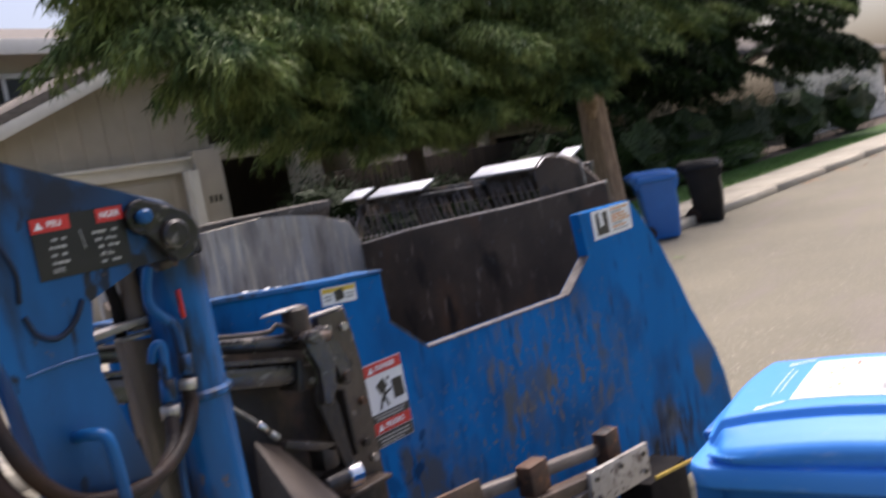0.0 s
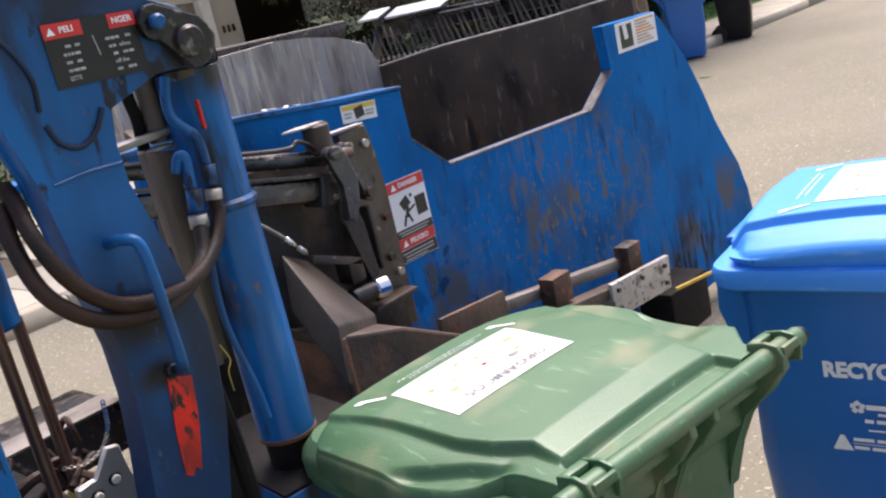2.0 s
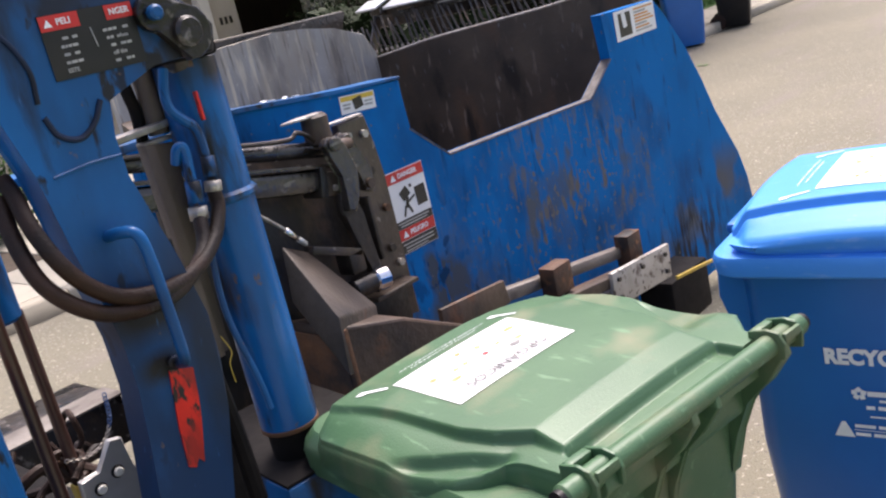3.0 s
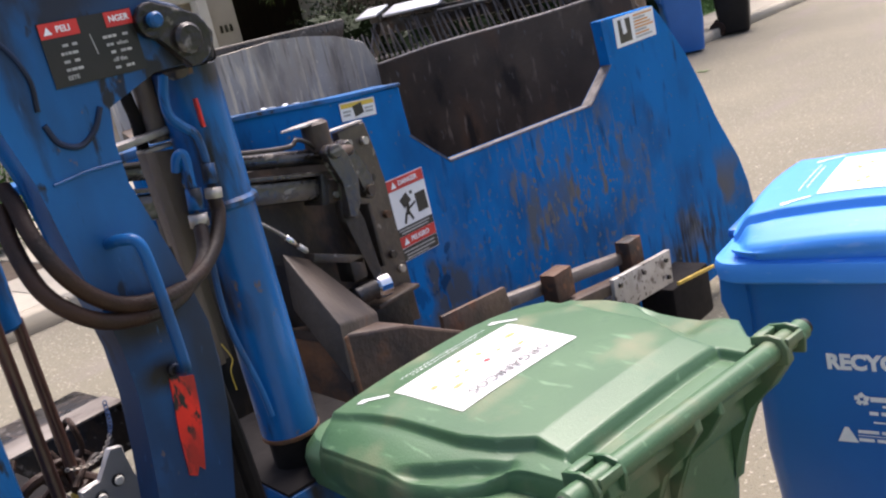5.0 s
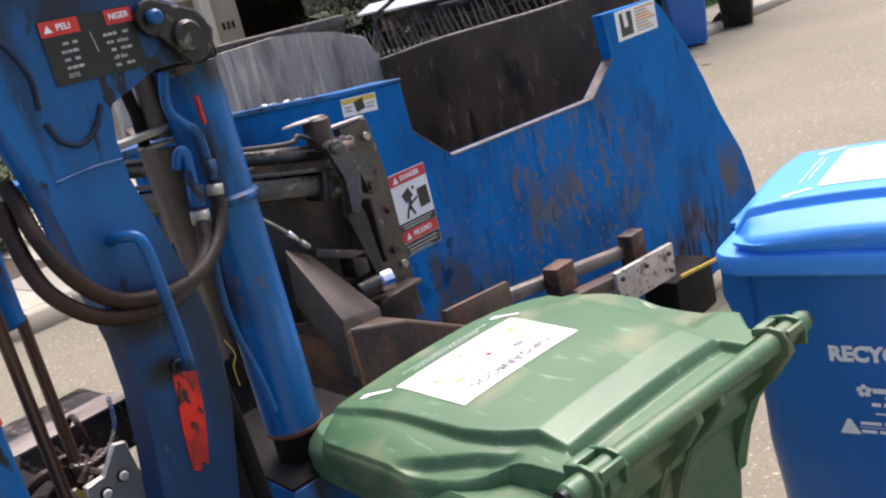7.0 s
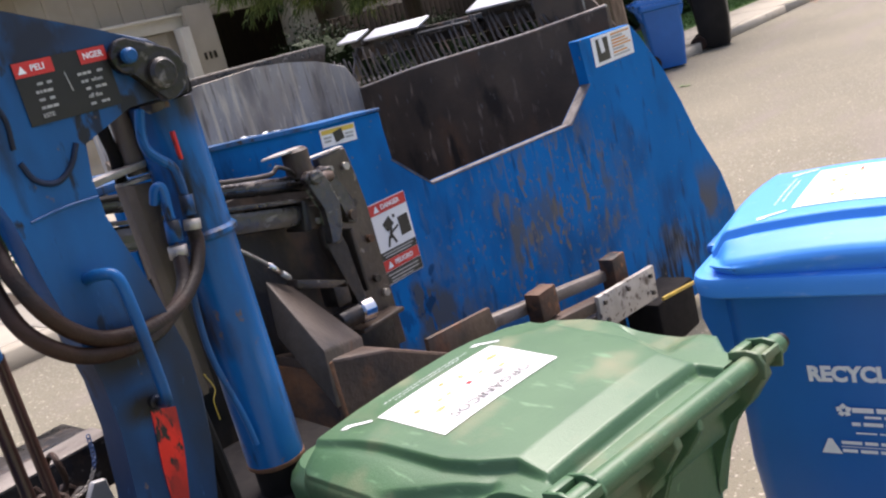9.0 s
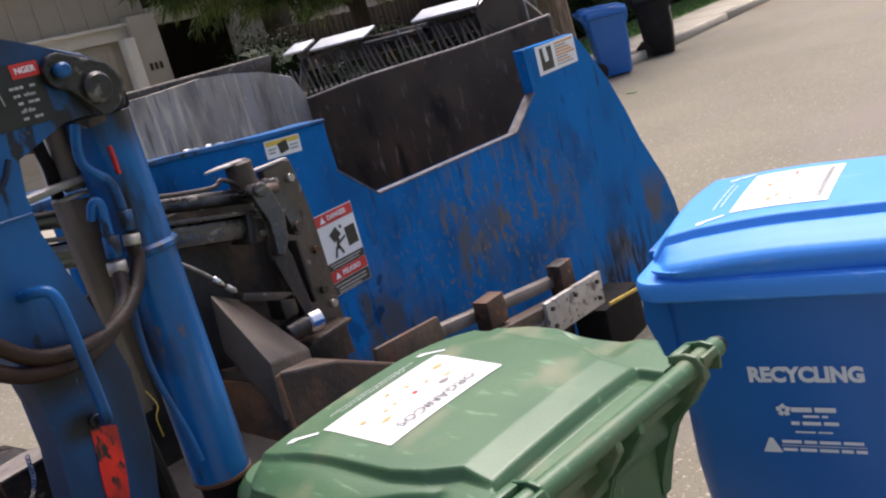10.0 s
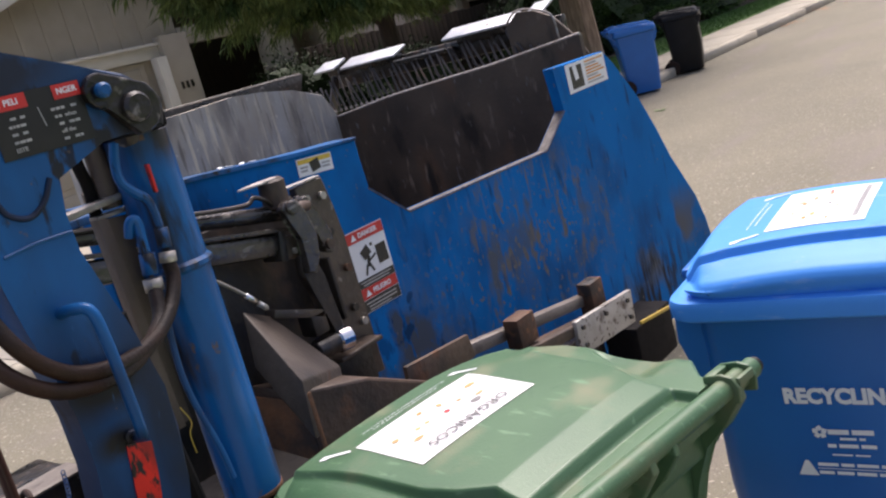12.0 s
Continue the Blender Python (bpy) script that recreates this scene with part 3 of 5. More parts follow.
def fluted_height(a, y, right=False):
    """The fluted lid's height at the distance a from its centre line."""
    step, flute, edge = fluted_outline(y, right)
    ahead = y + (0.06 * (a / 0.3) ** 3 if right else 0.0)
    top = 1.004 - (0.022 if right else 0.012) * (a / 0.3) ** 2.5 - 0.010 * smooth01(0.09, 0.215, ahead) - 0.042 * smooth01(0.212, 0.242, ahead)
    if a < step + 0.006:
        rear = 0.011 * min(1.0, max(0.0, (-0.228 - y) / 0.060)) + 0.024 * smooth01(-0.288, -0.300, y)
        drop = float(np.interp(y, (-0.30, -0.20, 0.0, 0.22), (0.020, 0.022, 0.015, 0.010)))
        return top - rear * (1 - smooth01(step - 0.004, step + 0.006, a)) - drop * (float(np.interp(y, (-0.2, 0.0, 0.1), (0.8, 0.9, 1.2))) if right else 1.0) * smooth01(step - 0.005, step + 0.006, a)
    z0 = fluted_height(step + 0.00599, y, right)
    t = (a - step) / (edge - step)
    fall = float(np.interp(y, (-0.34, -0.22, -0.12, 0.20), (0.004, 0.010, 0.024, 0.030))) * t ** 1.5 * (0.35 if right else 1.0)
    scoop = 0.017 * smooth01(-0.235, -0.17, y) * smooth01(0.0, -0.075, y) * smooth01(flute - 0.004, flute + 0.010, a) * (1 - 0.45 * smooth01(flute + 0.010, edge, a))
    return z0 - fall - scoop - (0.003 if right else 0.008) * smooth01(0.93, 1.0, t)


def lid_place(u, v, crown_h, lift=0.0):
    if crown_h < 0.04:
        y = CART_BACK + (CART_FRONT - CART_BACK) * v
        return Vector((LID_SHIFT + u * lid_half(v), y, fluted_height(abs(u) * lid_half(v), y, u > 0) + LID_LEAN * u * lid_half(v) + lift))
    inset = 1 - 0.09 * max(0.0, (v - 0.86) / 0.14) ** 2.2
    y = CART_BACK + (CART_FRONT - CART_BACK) * v + 0.03 * (1 - u * u) * smooth01(0.75, 1.0, v)
    return Vector((LID_SHIFT + u * lid_half(v) * inset * (0.965 if crown_h > 0.06 else 1.0), y, 0.985 + lid_height(u, v, crown_h) + lift))


def fluted_lid_mesh():
    bm = bmesh.new()
    grid = []
    for j in range(131):
        y = -0.345 + 0.585 * j / 130
        half = {}
        for side_ in (False, True):
            step, flute, edge = fluted_outline(y, side_)
            knots = ((0.0, step - 0.006, 18), (step - 0.006, step + 0.007, 6), (step + 0.007, flute - 0.005, 7), (flute - 0.005, flute + 0.011, 6), (flute + 0.011, edge, 9))
            half[side_] = [a + (b - a) * k / n for a, b, n in knots for k in range(n)] + [edge]
        bow = 0.006 * smooth01(0.10, 0.24, y)
        grid.append([bm.verts.new((LID_SHIFT + a, y + bow * (1 - (a / 0.3) ** 2), fluted_height(abs(a), y, a > 0) + LID_LEAN * a)) for a in [-q for q in half[False][:0:-1]] + half[True]])
    for r0, r1 in zip(grid, grid[1:]):
        for i in range(len(r0) - 1):
            bm.faces.new((r0[i], r0[i + 1], r1[i + 1], r1[i]))
    rim = grid[0][:-1] + [r[-1] for r in grid[:-1]] + grid[-1][:0:-1] + [r[0] for r in grid[:0:-1]]
    for out, drop in ((1.012, 0.010), (1.004, 0.036)):
        low = [bm.verts.new((LID_SHIFT + (v.co.x - LID_SHIFT) * out, v.co.y + (0.004 if v.co.y > 0.2 else 0), min(v.co.z, 0.962) - drop)) for v in rim]
        for i in range(len(rim)):
            bm.faces.new((rim[i], low[i], low[(i + 1) % len(rim)], rim[(i + 1) % len(rim)]))
        rim = low
    bm.faces.new(rim)
    return bm


def lid_mesh(mat, crown_h):
    if crown_h < 0.04:
        return fluted_lid_mesh()
    bm = bmesh.new()
    nu, nv = 96, 120

    def across(i, v):
        """Rows of the mesh run along the step, so that it stays crisp."""
        q = -1 + 2 * i / nu
        e = lid_edge(v)
        if crown_h > 0.06:
            e = ledge_edge(v)
            u = np.interp(abs(q), (0, 0.46, 0.56, 0.62, 0.78, 0.88, 0.95, 1.0), (0, e - 0.020, e + 0.006, e + 0.030, 0.86, 0.95, 0.98, 1.0))
            return math.copysign(float(u), q)
        u = np.interp(abs(q), (0, 0.62, 0.72, 0.82, 0.90, 1.0), (0, e - 0.05, e - 0.008, e + 0.03, 0.955, 1.0))
        return math.copysign(float(u), q)

    grid = [[bm.verts.new(lid_place(across(i, j / nv), j / nv, crown_h)) for i in range(nu + 1)] for j in range(nv + 1)]
    for j in range(nv):
        for i in range(nu):
            bm.faces.new((grid[j][i], grid[j][i + 1], grid[j + 1][i + 1], grid[j + 1][i]))
    rim = [grid[0][i] for i in range(nu + 1)] + [grid[j][nu] for j in range(1, nv + 1)] + [grid[nv][i] for i in range(nu - 1, -1, -1)] + [grid[j][0] for j in range(nv - 1, 0, -1)]
    k = len(rim)
    skirt = ((1.0, 0.0, 0.990), (0.955, -0.012, 0.962)) if crown_h > 0.06 else ((1.012, 0.004, 0.962),)
    for grow, ahead, z in skirt:
        low = [bm.verts.new((LID_SHIFT + (v.co.x - LID_SHIFT) * grow, v.co.y + (ahead if v.co.y > 0.2 else 0), min(z, v.co.z - 0.004))) for v in rim]
        for i in range(k):
            bm.faces.new((rim[i], low[i], low[(i + 1) % k], rim[(i + 1) % k]))
        rim = low
    bm.faces.new(rim)
    return bm


def ring_at(w, y0, y1, z, corner, n=6):
    pts = []
    for cx, cy, a0 in ((w - corner, y1 - corner, 0), (-w + corner, y1 - corner, 90), (-w + corner, y0 + corner, 180), (w - corner, y0 + corner, 270)):
        for k in range(n + 1):
            a = radians(a0 + 90 * k / n)
            pts.append(Vector((cx + corner * math.cos(a), cy + corner * math.sin(a), z)))
    return pts


def loft(rings, cap=True):
    bm = bmesh.new()
    vs = [[bm.verts.new(p) for p in r] for r in rings]
    k = len(vs[0])
    for a, b in zip(vs, vs[1:]):
        for i in range(k):
            bm.faces.new((a[i], a[(i + 1) % k], b[(i + 1) % k], b[i]))
    if cap:
        bm.faces.new(vs[0][::-1])
        bm.faces.new(vs[-1])
    return bm


def cart(loc, turn, mat, label, group="wheeled carts", crown_h=0.048, size=1.0, lid_mat=None):
    t = thing("wheeled_cart", loc, label, "cart", group, turn, at_world=False)
    t.scale = (size, size, size)
    body = part("body", loft([ring_at(0.215, -0.20, 0.235, 0.03, 0.05), ring_at(0.22, -0.21, 0.245, 0.06, 0.055), ring_at(0.245, -0.235, 0.275, 0.45, 0.055),
                              ring_at(0.266, -0.275, 0.268, 0.86, 0.05), ring_at(0.27, -0.28, 0.27, 0.91, 0.05)]), mat, t, smooth=40)
    deep = ((0.270, -0.27, 0.270, 0.866), (0.312, -0.30, 0.306, 0.870), (0.3245, -0.305, 0.312, 0.880), (0.3265, -0.305, 0.314, 0.922), (0.321, -0.30, 0.310, 0.940), (0.302, -0.30, 0.300, 0.960))
    slim = ((0.262, -0.27, 0.262, 0.906), (0.288, -0.295, 0.292, 0.908), (0.303, -0.30, 0.306, 0.917), (0.306, -0.30, 0.310, 0.946), (0.301, -0.30, 0.306, 0.959), (0.284, -0.29, 0.290, 0.964))
    rim = loft([ring_at(w_, y0_, y1_, z_, 0.06) for w_, y0_, y1_, z_ in (slim if crown_h > 0.06 else deep)])
    bmesh.ops.translate(rim, verts=rim.verts, vec=(LID_SHIFT, 0, -0.034 if crown_h < 0.04 else 0))
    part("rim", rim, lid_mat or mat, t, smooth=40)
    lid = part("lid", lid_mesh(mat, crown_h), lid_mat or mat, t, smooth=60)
    if crown_h > 0.04:
        part("front_lip", box((-0.12, 0.29, 0.945), (0.08, 0.330, 0.972), 0.010), mat, lid)
    # handle bar behind the hinge, with its end loops and webs
    part("handle_bar", rod((-0.305, -0.372, 0.978), (0.305, -0.372, 0.978), 0.019, 20, bevel=0.006), mat, t, smooth=40)
    for x in (-0.235, 0.235):
        ring = bmesh.new()
        for a, b in ((x - 0.030, x - 0.023), (x + 0.023, x + 0.030)):
            add_prism(ring, [(-0.400, 0.957), (-0.403, 0.985), (-0.392, 1.003), (-0.370, 1.006), (-0.335, 0.998), (-0.335, 0.975), (-0.37, 0.952)], "yz", a, b, 0.002)
        add_box(ring, (x - 0.023, -0.402, 0.985), (x + 0.023, -0.394, 1.001), 0.002)
        add_box(ring, (x - 0.023, -0.352, 0.984), (x + 0.023, -0.335, 0.999), 0.003)
        part("hinge_clamp", ring, mat, t, smooth=40)
    for x, w in ((-0.222, 0.03), (-0.03, 0.016), (0.03, 0.012), (0.222, 0.03)):
        web = prism([(-0.388, 0.985), (-0.345, 0.976), (-0.275, 0.94), (-0.262, 0.70), (-0.282, 0.79), (-0.312, 0.86), (-0.36, 0.905), (-0.394, 0.955)], "yz", x - w / 2, x + w / 2, 0.003)
        part("handle_web", web, mat, t)
    part("end_cap", rod((-0.300, -0.372, 0.978), (-0.312, -0.372, 0.978), 0.015, 16), black_plastic, t)
    part("end_cap", rod((0.300, -0.372, 0.978), (0.312, -0.372, 0.978), 0.015, 16), black_plastic, t)
    part("axle", rod((-0.27, -0.235, 0.125), (0.27, -0.235, 0.125), 0.011, 12), black_steel, t)
    for x in (-0.275, 0.235):
        w = part("wheel", rod((x, -0.235, 0.125), (x + 0.04, -0.235, 0.125), 0.124, 28, bevel=0.012), rubber, t)
        part("hub", rod((x - 0.004, -0.235, 0.125), (x + 0.044, -0.235, 0.125), 0.055, 20, bevel=0.004), black_plastic, w)
    part("catch_bar", rod((-0.19, 0.315, 0.86), (0.19, 0.315, 0.86), 0.014, 14), mat, t)
    for sx in (-1, 1):
        part("bar_bracket", prism([(0.25, 0.90), (0.315, 0.90), (0.318, 0.84), (0.285, 0.74), (0.255, 0.71)], "yz", sx * 0.238 - 0.012, sx * 0.238 + 0.012, 0.003), mat, t)
    return t, body, lid


def lid_patch(u0, u1, v0, v1, lift, nu=14, nv=10, crown_h=0.048):
    """A thin sheet that follows the lid between those borders."""
    bm = bmesh.new()
    g = [[bm.verts.new(lid_place(u0 + (u1 - u0) * i / nu, v0 + (v1 - v0) * j / nv, crown_h, lift)) for i in range(nu + 1)] for j in range(nv + 1)]
    for j in range(nv):
        for i in range(nu):
            bm.faces.new((g[j][i], g[j][i + 1], g[j + 1][i + 1], g[j + 1][i]))
    return bm


def lid_graphics(lid, seed, u0, u1, v0, v1, strip_v, ch=0.048, word=""):
    r = random.Random(seed)
    label = part("lid_label", lid_patch(u0, u1, v0, v1, 0.0016, crown_h=ch), white_vinyl, lid, "white printed sorting label")
    for k in range(11):
        u, v = u0 + 0.10 + (u1 - u0 - 0.2) * (k + r.uniform(0.2, 0.8)) / 11, r.uniform(v0 + 0.12, v1 - 0.06)
        w, h, n_ = r.uniform(0.018, 0.052), r.uniform(0.007, 0.017), 9
        blob = bmesh.new()
        blob.faces.new([blob.verts.new(lid_place(u + w * math.cos(math.tau * i / n_) * r.uniform(0.6, 1), v + h * math.sin(math.tau * i / n_) * r.uniform(0.6, 1), ch, 0.0028)) for i in range(n_)])
        part("picture", blob, r.choice((orange_vinyl, tan_vinyl, tan_vinyl, orange_vinyl, red_vinyl, grey_ink) if k % 3 else (tan_vinyl, orange_vinyl)), label)
    if word:
        mid, dv = (u0 + u1) / 2, v0 + 0.052
        o, e1, e2 = lid_place(mid, dv, ch, 0.0042), lid_place(mid + 0.2, dv, ch), lid_place(mid - 0.2, dv, ch)
        lettering("lettering", word, 0.029, facing(o, e2 - e1, lid_place(mid, dv - 0.02, ch) - lid_place(mid, dv + 0.02, ch)), grey_ink, label, stretch=1.15)
    u = u0 + 0.10
    while not word and u < u1 - 0.08:
        w = r.uniform(0.02, 0.035)
        part("print_bar", lid_patch(u, u + w, v0 + 0.03, v0 + 0.05, 0.0026, 2, 2, ch), pale_ink, label)
        u += w + 0.014
    for k, (a, b) in enumerate(((u0 + 0.14, u1 - 0.14), (u0 + 0.20, u1 - 0.22))):
        u = a
        while u < b:
            w = r.uniform(0.012, 0.035)
            part("print_bar", lid_patch(u, u + w, strip_v - 0.020 * k, strip_v - 0.020 * k + 0.004, 0.0016, 2, 1, ch), white_ink, lid)
            u += w + 0.010
    for ua in (u0 - 0.16, u1 - 0.04):
        arrow = bmesh.new()
        for quad in (((0.0, 0.028), (0.05, 0.030), (0.05, 0.0), (0.02, 0.006)), ((0.05, 0.030), (0.10, -0.018), (0.085, -0.032), (0.05, 0.0)), ((0.10, -0.018), (0.135, -0.050), (0.118, -0.060), (0.085, -0.032))):
            arrow.faces.new([arrow.verts.new(lid_place(ua + du, strip_v + dv, ch, 0.0017)) for du, dv in quad])
        part("print_arrow", arrow, white_ink, lid)


green, gbody, glid = cart((1.397, 1.60, 0), -9, green_plastic, "green plastic wheeled cart with a closed lid and white label", crown_h=0.03)
lid_graphics(glid, 3, -0.60, 0.345, 0.478, 0.788, 0.845, 0.03, "ORGÁNICOS")
blue, bbody, blid = cart((2.32, 1.243, 0), 6, blue_plastic, "bright blue plastic recycling cart with a closed lid", crown_h=0.085, lid_mat=lit_blue)
lid_graphics(blid, 4, -0.48, 0.50, 0.40, 0.745, 0.815, 0.085)
# printing on the side wall of the blue cart

def side_at(y, z):
    x = -0.245 - (z - 0.45) * 0.0561 - 0.0015
    return facing((x, y, z), (0, -1, 0), (-0.056, 0, 1))


lettering("lettering", "RECYCLING", 0.050, side_at(-0.022, 0.706), white_ink, bbody, bold=0.0026, stretch=0.90)
r6 = random.Random(6)
for y0, y1, z, h in ((0.019, -0.079, 0.619, 0.012), (-0.004, -0.056, 0.602, 0.006), (0.024, -0.076, 0.584, 0.009), (0.018, -0.066, 0.561, 0.004),
                     (0.052, -0.125, 0.535, 0.008), (0.052, -0.125, 0.514, 0.008)):
    y = y0
    while y > y1:
        w = min(r6.uniform(0.018, 0.05), y - y1)
        part("print_bar", plate(side_at(y - w / 2, z), -w / 2, -h / 2, w / 2, h / 2, 0.0005, 0.0008), white_ink, bbody)
        y -= w + 0.006
part("print_line", plate(side_at(-0.036, 0.5245), -0.09, -0.0008, 0.09, 0.0008, 0.0005, 0.0008), white_ink, bbody)
for k in range(5):
    a = math.tau * k / 5 + 0.3
    part("print_mark", plate(side_at(0.036 + 0.010 * math.cos(a), 0.618 + 0.010 * math.sin(a)), -0.0055, -0.0055, 0.0055, 0.0055, 0.0005, 0.0008, 36 * k), white_ink, bbody)
tri = bmesh.new()
m4 = side_at(0.075, 0.522)
vs = [tri.verts.new(m4 @ Vector(p)) for p in ((-0.022, -0.017, 0.001), (0.022, -0.017, 0.001), (0.004, 0.022, 0.001), (-0.004, 0.022, 0.001))]
tri.faces.new(vs)
part("print_mark", tri, white_ink, bbody)

far_blue, _, _ = cart((12.9, 7.12, 0), 215, blue_plastic, "blue plastic recycling cart at the far kerb", size=1.03)
far_black, _, _ = cart((14.55, 7.08, 0), 200, black_plastic, "black plastic refuse cart at the far kerb", size=1.0)

# ---- carry can of the refuse truck ----
can = thing("carry_can", (2.8, 3.3, 0.30), "blue steel refuse carry can with scuffed paint", "refuse hopper")
PY = 2.55
notch = [(2.205, 1.418), (2.200, 1.262), (2.355, 1.136), (3.205, 1.112), (3.395, 1.232), (3.365, 1.412)]
right_edge = [(3.79, 1.405), (3.86, 1.34), (4.02, 1.155), (4.13, 0.985), (4.22, 0.82), (4.32, 0.68), (4.40, 0.57), (4.47, 0.43), (4.50, 0.30), (4.50, 0.10)]
side = part("side_panel", prism([(1.30, 0.10), (1.30, 1.478), (1.62, 1.462), (1.95, 1.432)] + notch + right_edge, "xz", PY, PY + 0.045, 0.006), panel_paint, can, "blue side panel with a cut-out, scuffed to grey")
lip = bmesh.new()
for a, b in zip(notch[1:], notch[2:5]):
    d = Vector((b[0] - a[0], 0, b[1] - a[1])).normalized()
    add_prism(lip, [a, b, (b[0] - d.z * 0.004, b[1] + d.x * 0.004), (a[0] - d.z * 0.004, a[1] + d.x * 0.004)], "xz", PY - 0.002, PY + 0.047)
part("worn_edge", lip, edge_steel, side, "bare worn steel edge of the cut-out")
part("top_edge", prism([(1.30, 1.476), (1.62, 1.460), (1.95, 1.430), (2.205, 1.416), (2.205, 1.426), (1.95, 1.441), (1.62, 1.471), (1.30, 1.487)], "xz", PY - 0.008, PY + 0.11, 0.003), blue_paint, side)
FY = 4.20
far_pts = [(2.20, 0.35), (2.20, 1.60), (2.80, 1.603), (3.11, 1.615), (3.29, 1.60), (3.50, 1.565), (3.69, 1.50), (3.76, 1.38), (3.79, 1.23), (3.80, 0.35)]
part("far_panel", prism(far_pts, "xz", FY, FY + 0.05, 0.004), grey_steel, can, "worn grey steel far side of the can")
strip = part("far_flange", prism([(2.2, 1.50), (2.2, 1.637), (3.66, 1.632), (3.60, 1.50)], "xz", FY + 0.07, FY + 0.13, 0.003), black_steel, can)
part("flange_edge", box((2.2, FY + 0.065, 1.632), (3.64, FY + 0.135, 1.640), 0.002), bare_steel, strip)
part("floor_plate", prism([(1.5, PY + 0.07), (4.2, PY + 0.07), (4.2, FY), (2.25, FY)], "xy", 0.34, 0.40), hopper_steel, can)
part("rear_wall", prism([(1.42, PY + 0.072), (1.48, PY + 0.072), (2.25, FY), (2.19, FY)], "xy", 0.35, 1.40), hopper_steel, can)
# the front wall, with its rising top edge, comb and tabs
FX = 3.75
top = [(PY + 0.07, 1.50), (2.81, 1.480), (3.1, 1.452), (3.45, 1.43), (3.77, 1.408), (4.09, 1.372), (FY, 1.36)]
front = part("front_wall", prism([(PY + 0.07, 0.38)] + [top[0]] + top[1:] + [(FY, 0.38)], "yz", FX, FX + 0.03), hopper_steel, can, "dark scraped steel front wall")
part("worn_edge", tube([(FX + 0.006, y, z + 0.002) for y, z in top], 0.008, 6), bare_steel, front)
comb = part("comb_rail", box((FX + 0.19, 2.80, 1.50), (FX + 0.23, 4.36, 1.595), 0.006), black_steel, can, "black steel comb rail")
part("rail_plate", box((FX + 0.10, 3.44, 1.555), (FX + 0.22, 3.78, 1.575), 0.003), black_steel, comb)
part("rail_edge", box((FX + 0.095, 3.44, 1.571), (FX + 0.105, 3.78, 1.578), 0.001), bare_steel, comb)
tine_rng = random.Random(17)
for i in range(38):
    y, length = 2.84 + i * 0.0408, 0.17 + 0.05 * tine_rng.random()
    lean = Matrix.Translation((FX + 0.034, y, 1.392 + 0.06 * (4.2 - y) / 1.36)) @ pose(0, 0, 0, tine_rng.uniform(-34, -24), tine_rng.uniform(26, 38), 8)
    tine = part("tine", box((-0.004, -0.005, 0.0), (0.004, 0.005, length), 0.001, lean), dark_steel, comb)
    part("tine_tip", box((-0.006, -0.007, -0.012), (0.006, 0.007, 0.006), 0.002, lean), rail_steel, tine)
    if i % 3 == 0:
        part("debris_strand", tube([lean @ Vector((0.0, -0.02, 0.02)), lean @ Vector((0.012, 0.015, 0.07)), lean @ Vector((0.0, -0.015, 0.13))], 0.0028, 5), brown_steel, comb)
part("wall_gusset", prism([(FX - 0.02, 1.30), (FX + 0.05, 1.30), (FX + 0.17, 1.56), (FX + 0.13, 1.575)], "xz", 4.27, 4.285, 0.002), bracket_steel, comb, "brown steel gusset")
for y0, y1, dz in ((4.21, 4.37, 0.01), (3.76, 4.16, 0.0), (3.01, 3.43, 0.012), (2.83, 2.925, 0.028)):
    tab = bmesh.new()
    add_box(tab, (-0.060, y0, -0.006), (0.060, y1, 0.006), 0.003, Matrix.Translation((FX + 0.14, 0, 1.622 + dz)) @ pose(0, 0, 0, 0, -20, 0))
    tb = part("tab", tab, tab_paint, can, "pale grey steel stop tab")
    part("tab_bracket", box((FX + 0.15, y0 + 0.04, 1.575), (FX + 0.20, y1 - 0.04, 1.606 + dz), 0.004), black_steel, tb)
part("end_plate", prism([(3.02, 1.42), (3.02, 1.60), (2.95, 1.655), (2.86, 1.645), (2.77, 1.60), (2.70, 1.52), (2.625, 1.405)], "yz", FX + 0.06, FX + 0.075, 0.003), hopper_steel, can, "rounded dark end plate")
part("end_edge", tube([(FX + 0.058, y, z) for y, z in ((3.02, 1.61), (2.95, 1.66), (2.86, 1.65), (2.77, 1.605), (2.755, 1.50))], 0.005, 6), bare_steel, can)

# stickers on the side panel
S = facing((2.047, PY, 1.16), (1, 0, 0.0), (0, 0, 1))
st = part("warning_sticker", plate(S, 0.0, -0.255, 0.168, 0.0, 0.001, 0.0015), white_vinyl, side, "white and red danger sticker")
part("sticker_band", plate(S, 0.002, -0.036, 0.166, -0.002, 0.003, 0.0008), red_vinyl, st)
part("sticker_band", plate(S, 0.002, -0.213, 0.166, -0.178, 0.003, 0.0008), red_vinyl, st)
part("sticker_band", plate(S, 0.002, -0.253, 0.166, -0.215, 0.003, 0.0008), black_vinyl, st)
part("sticker_band", plate(S, 0.002, -0.177, 0.166, -0.152, 0.003, 0.0008), black_vinyl, st)
lettering("lettering", "DANGER", 0.021, S @ Matrix.Translation((0.095, -0.019, 0.0042)), white_ink, st, bold=0.0005)
lettering("lettering", "PELIGRO", 0.021, S @ Matrix.Translation((0.095, -0.1955, 0.0042)), white_ink, st, bold=0.0005)
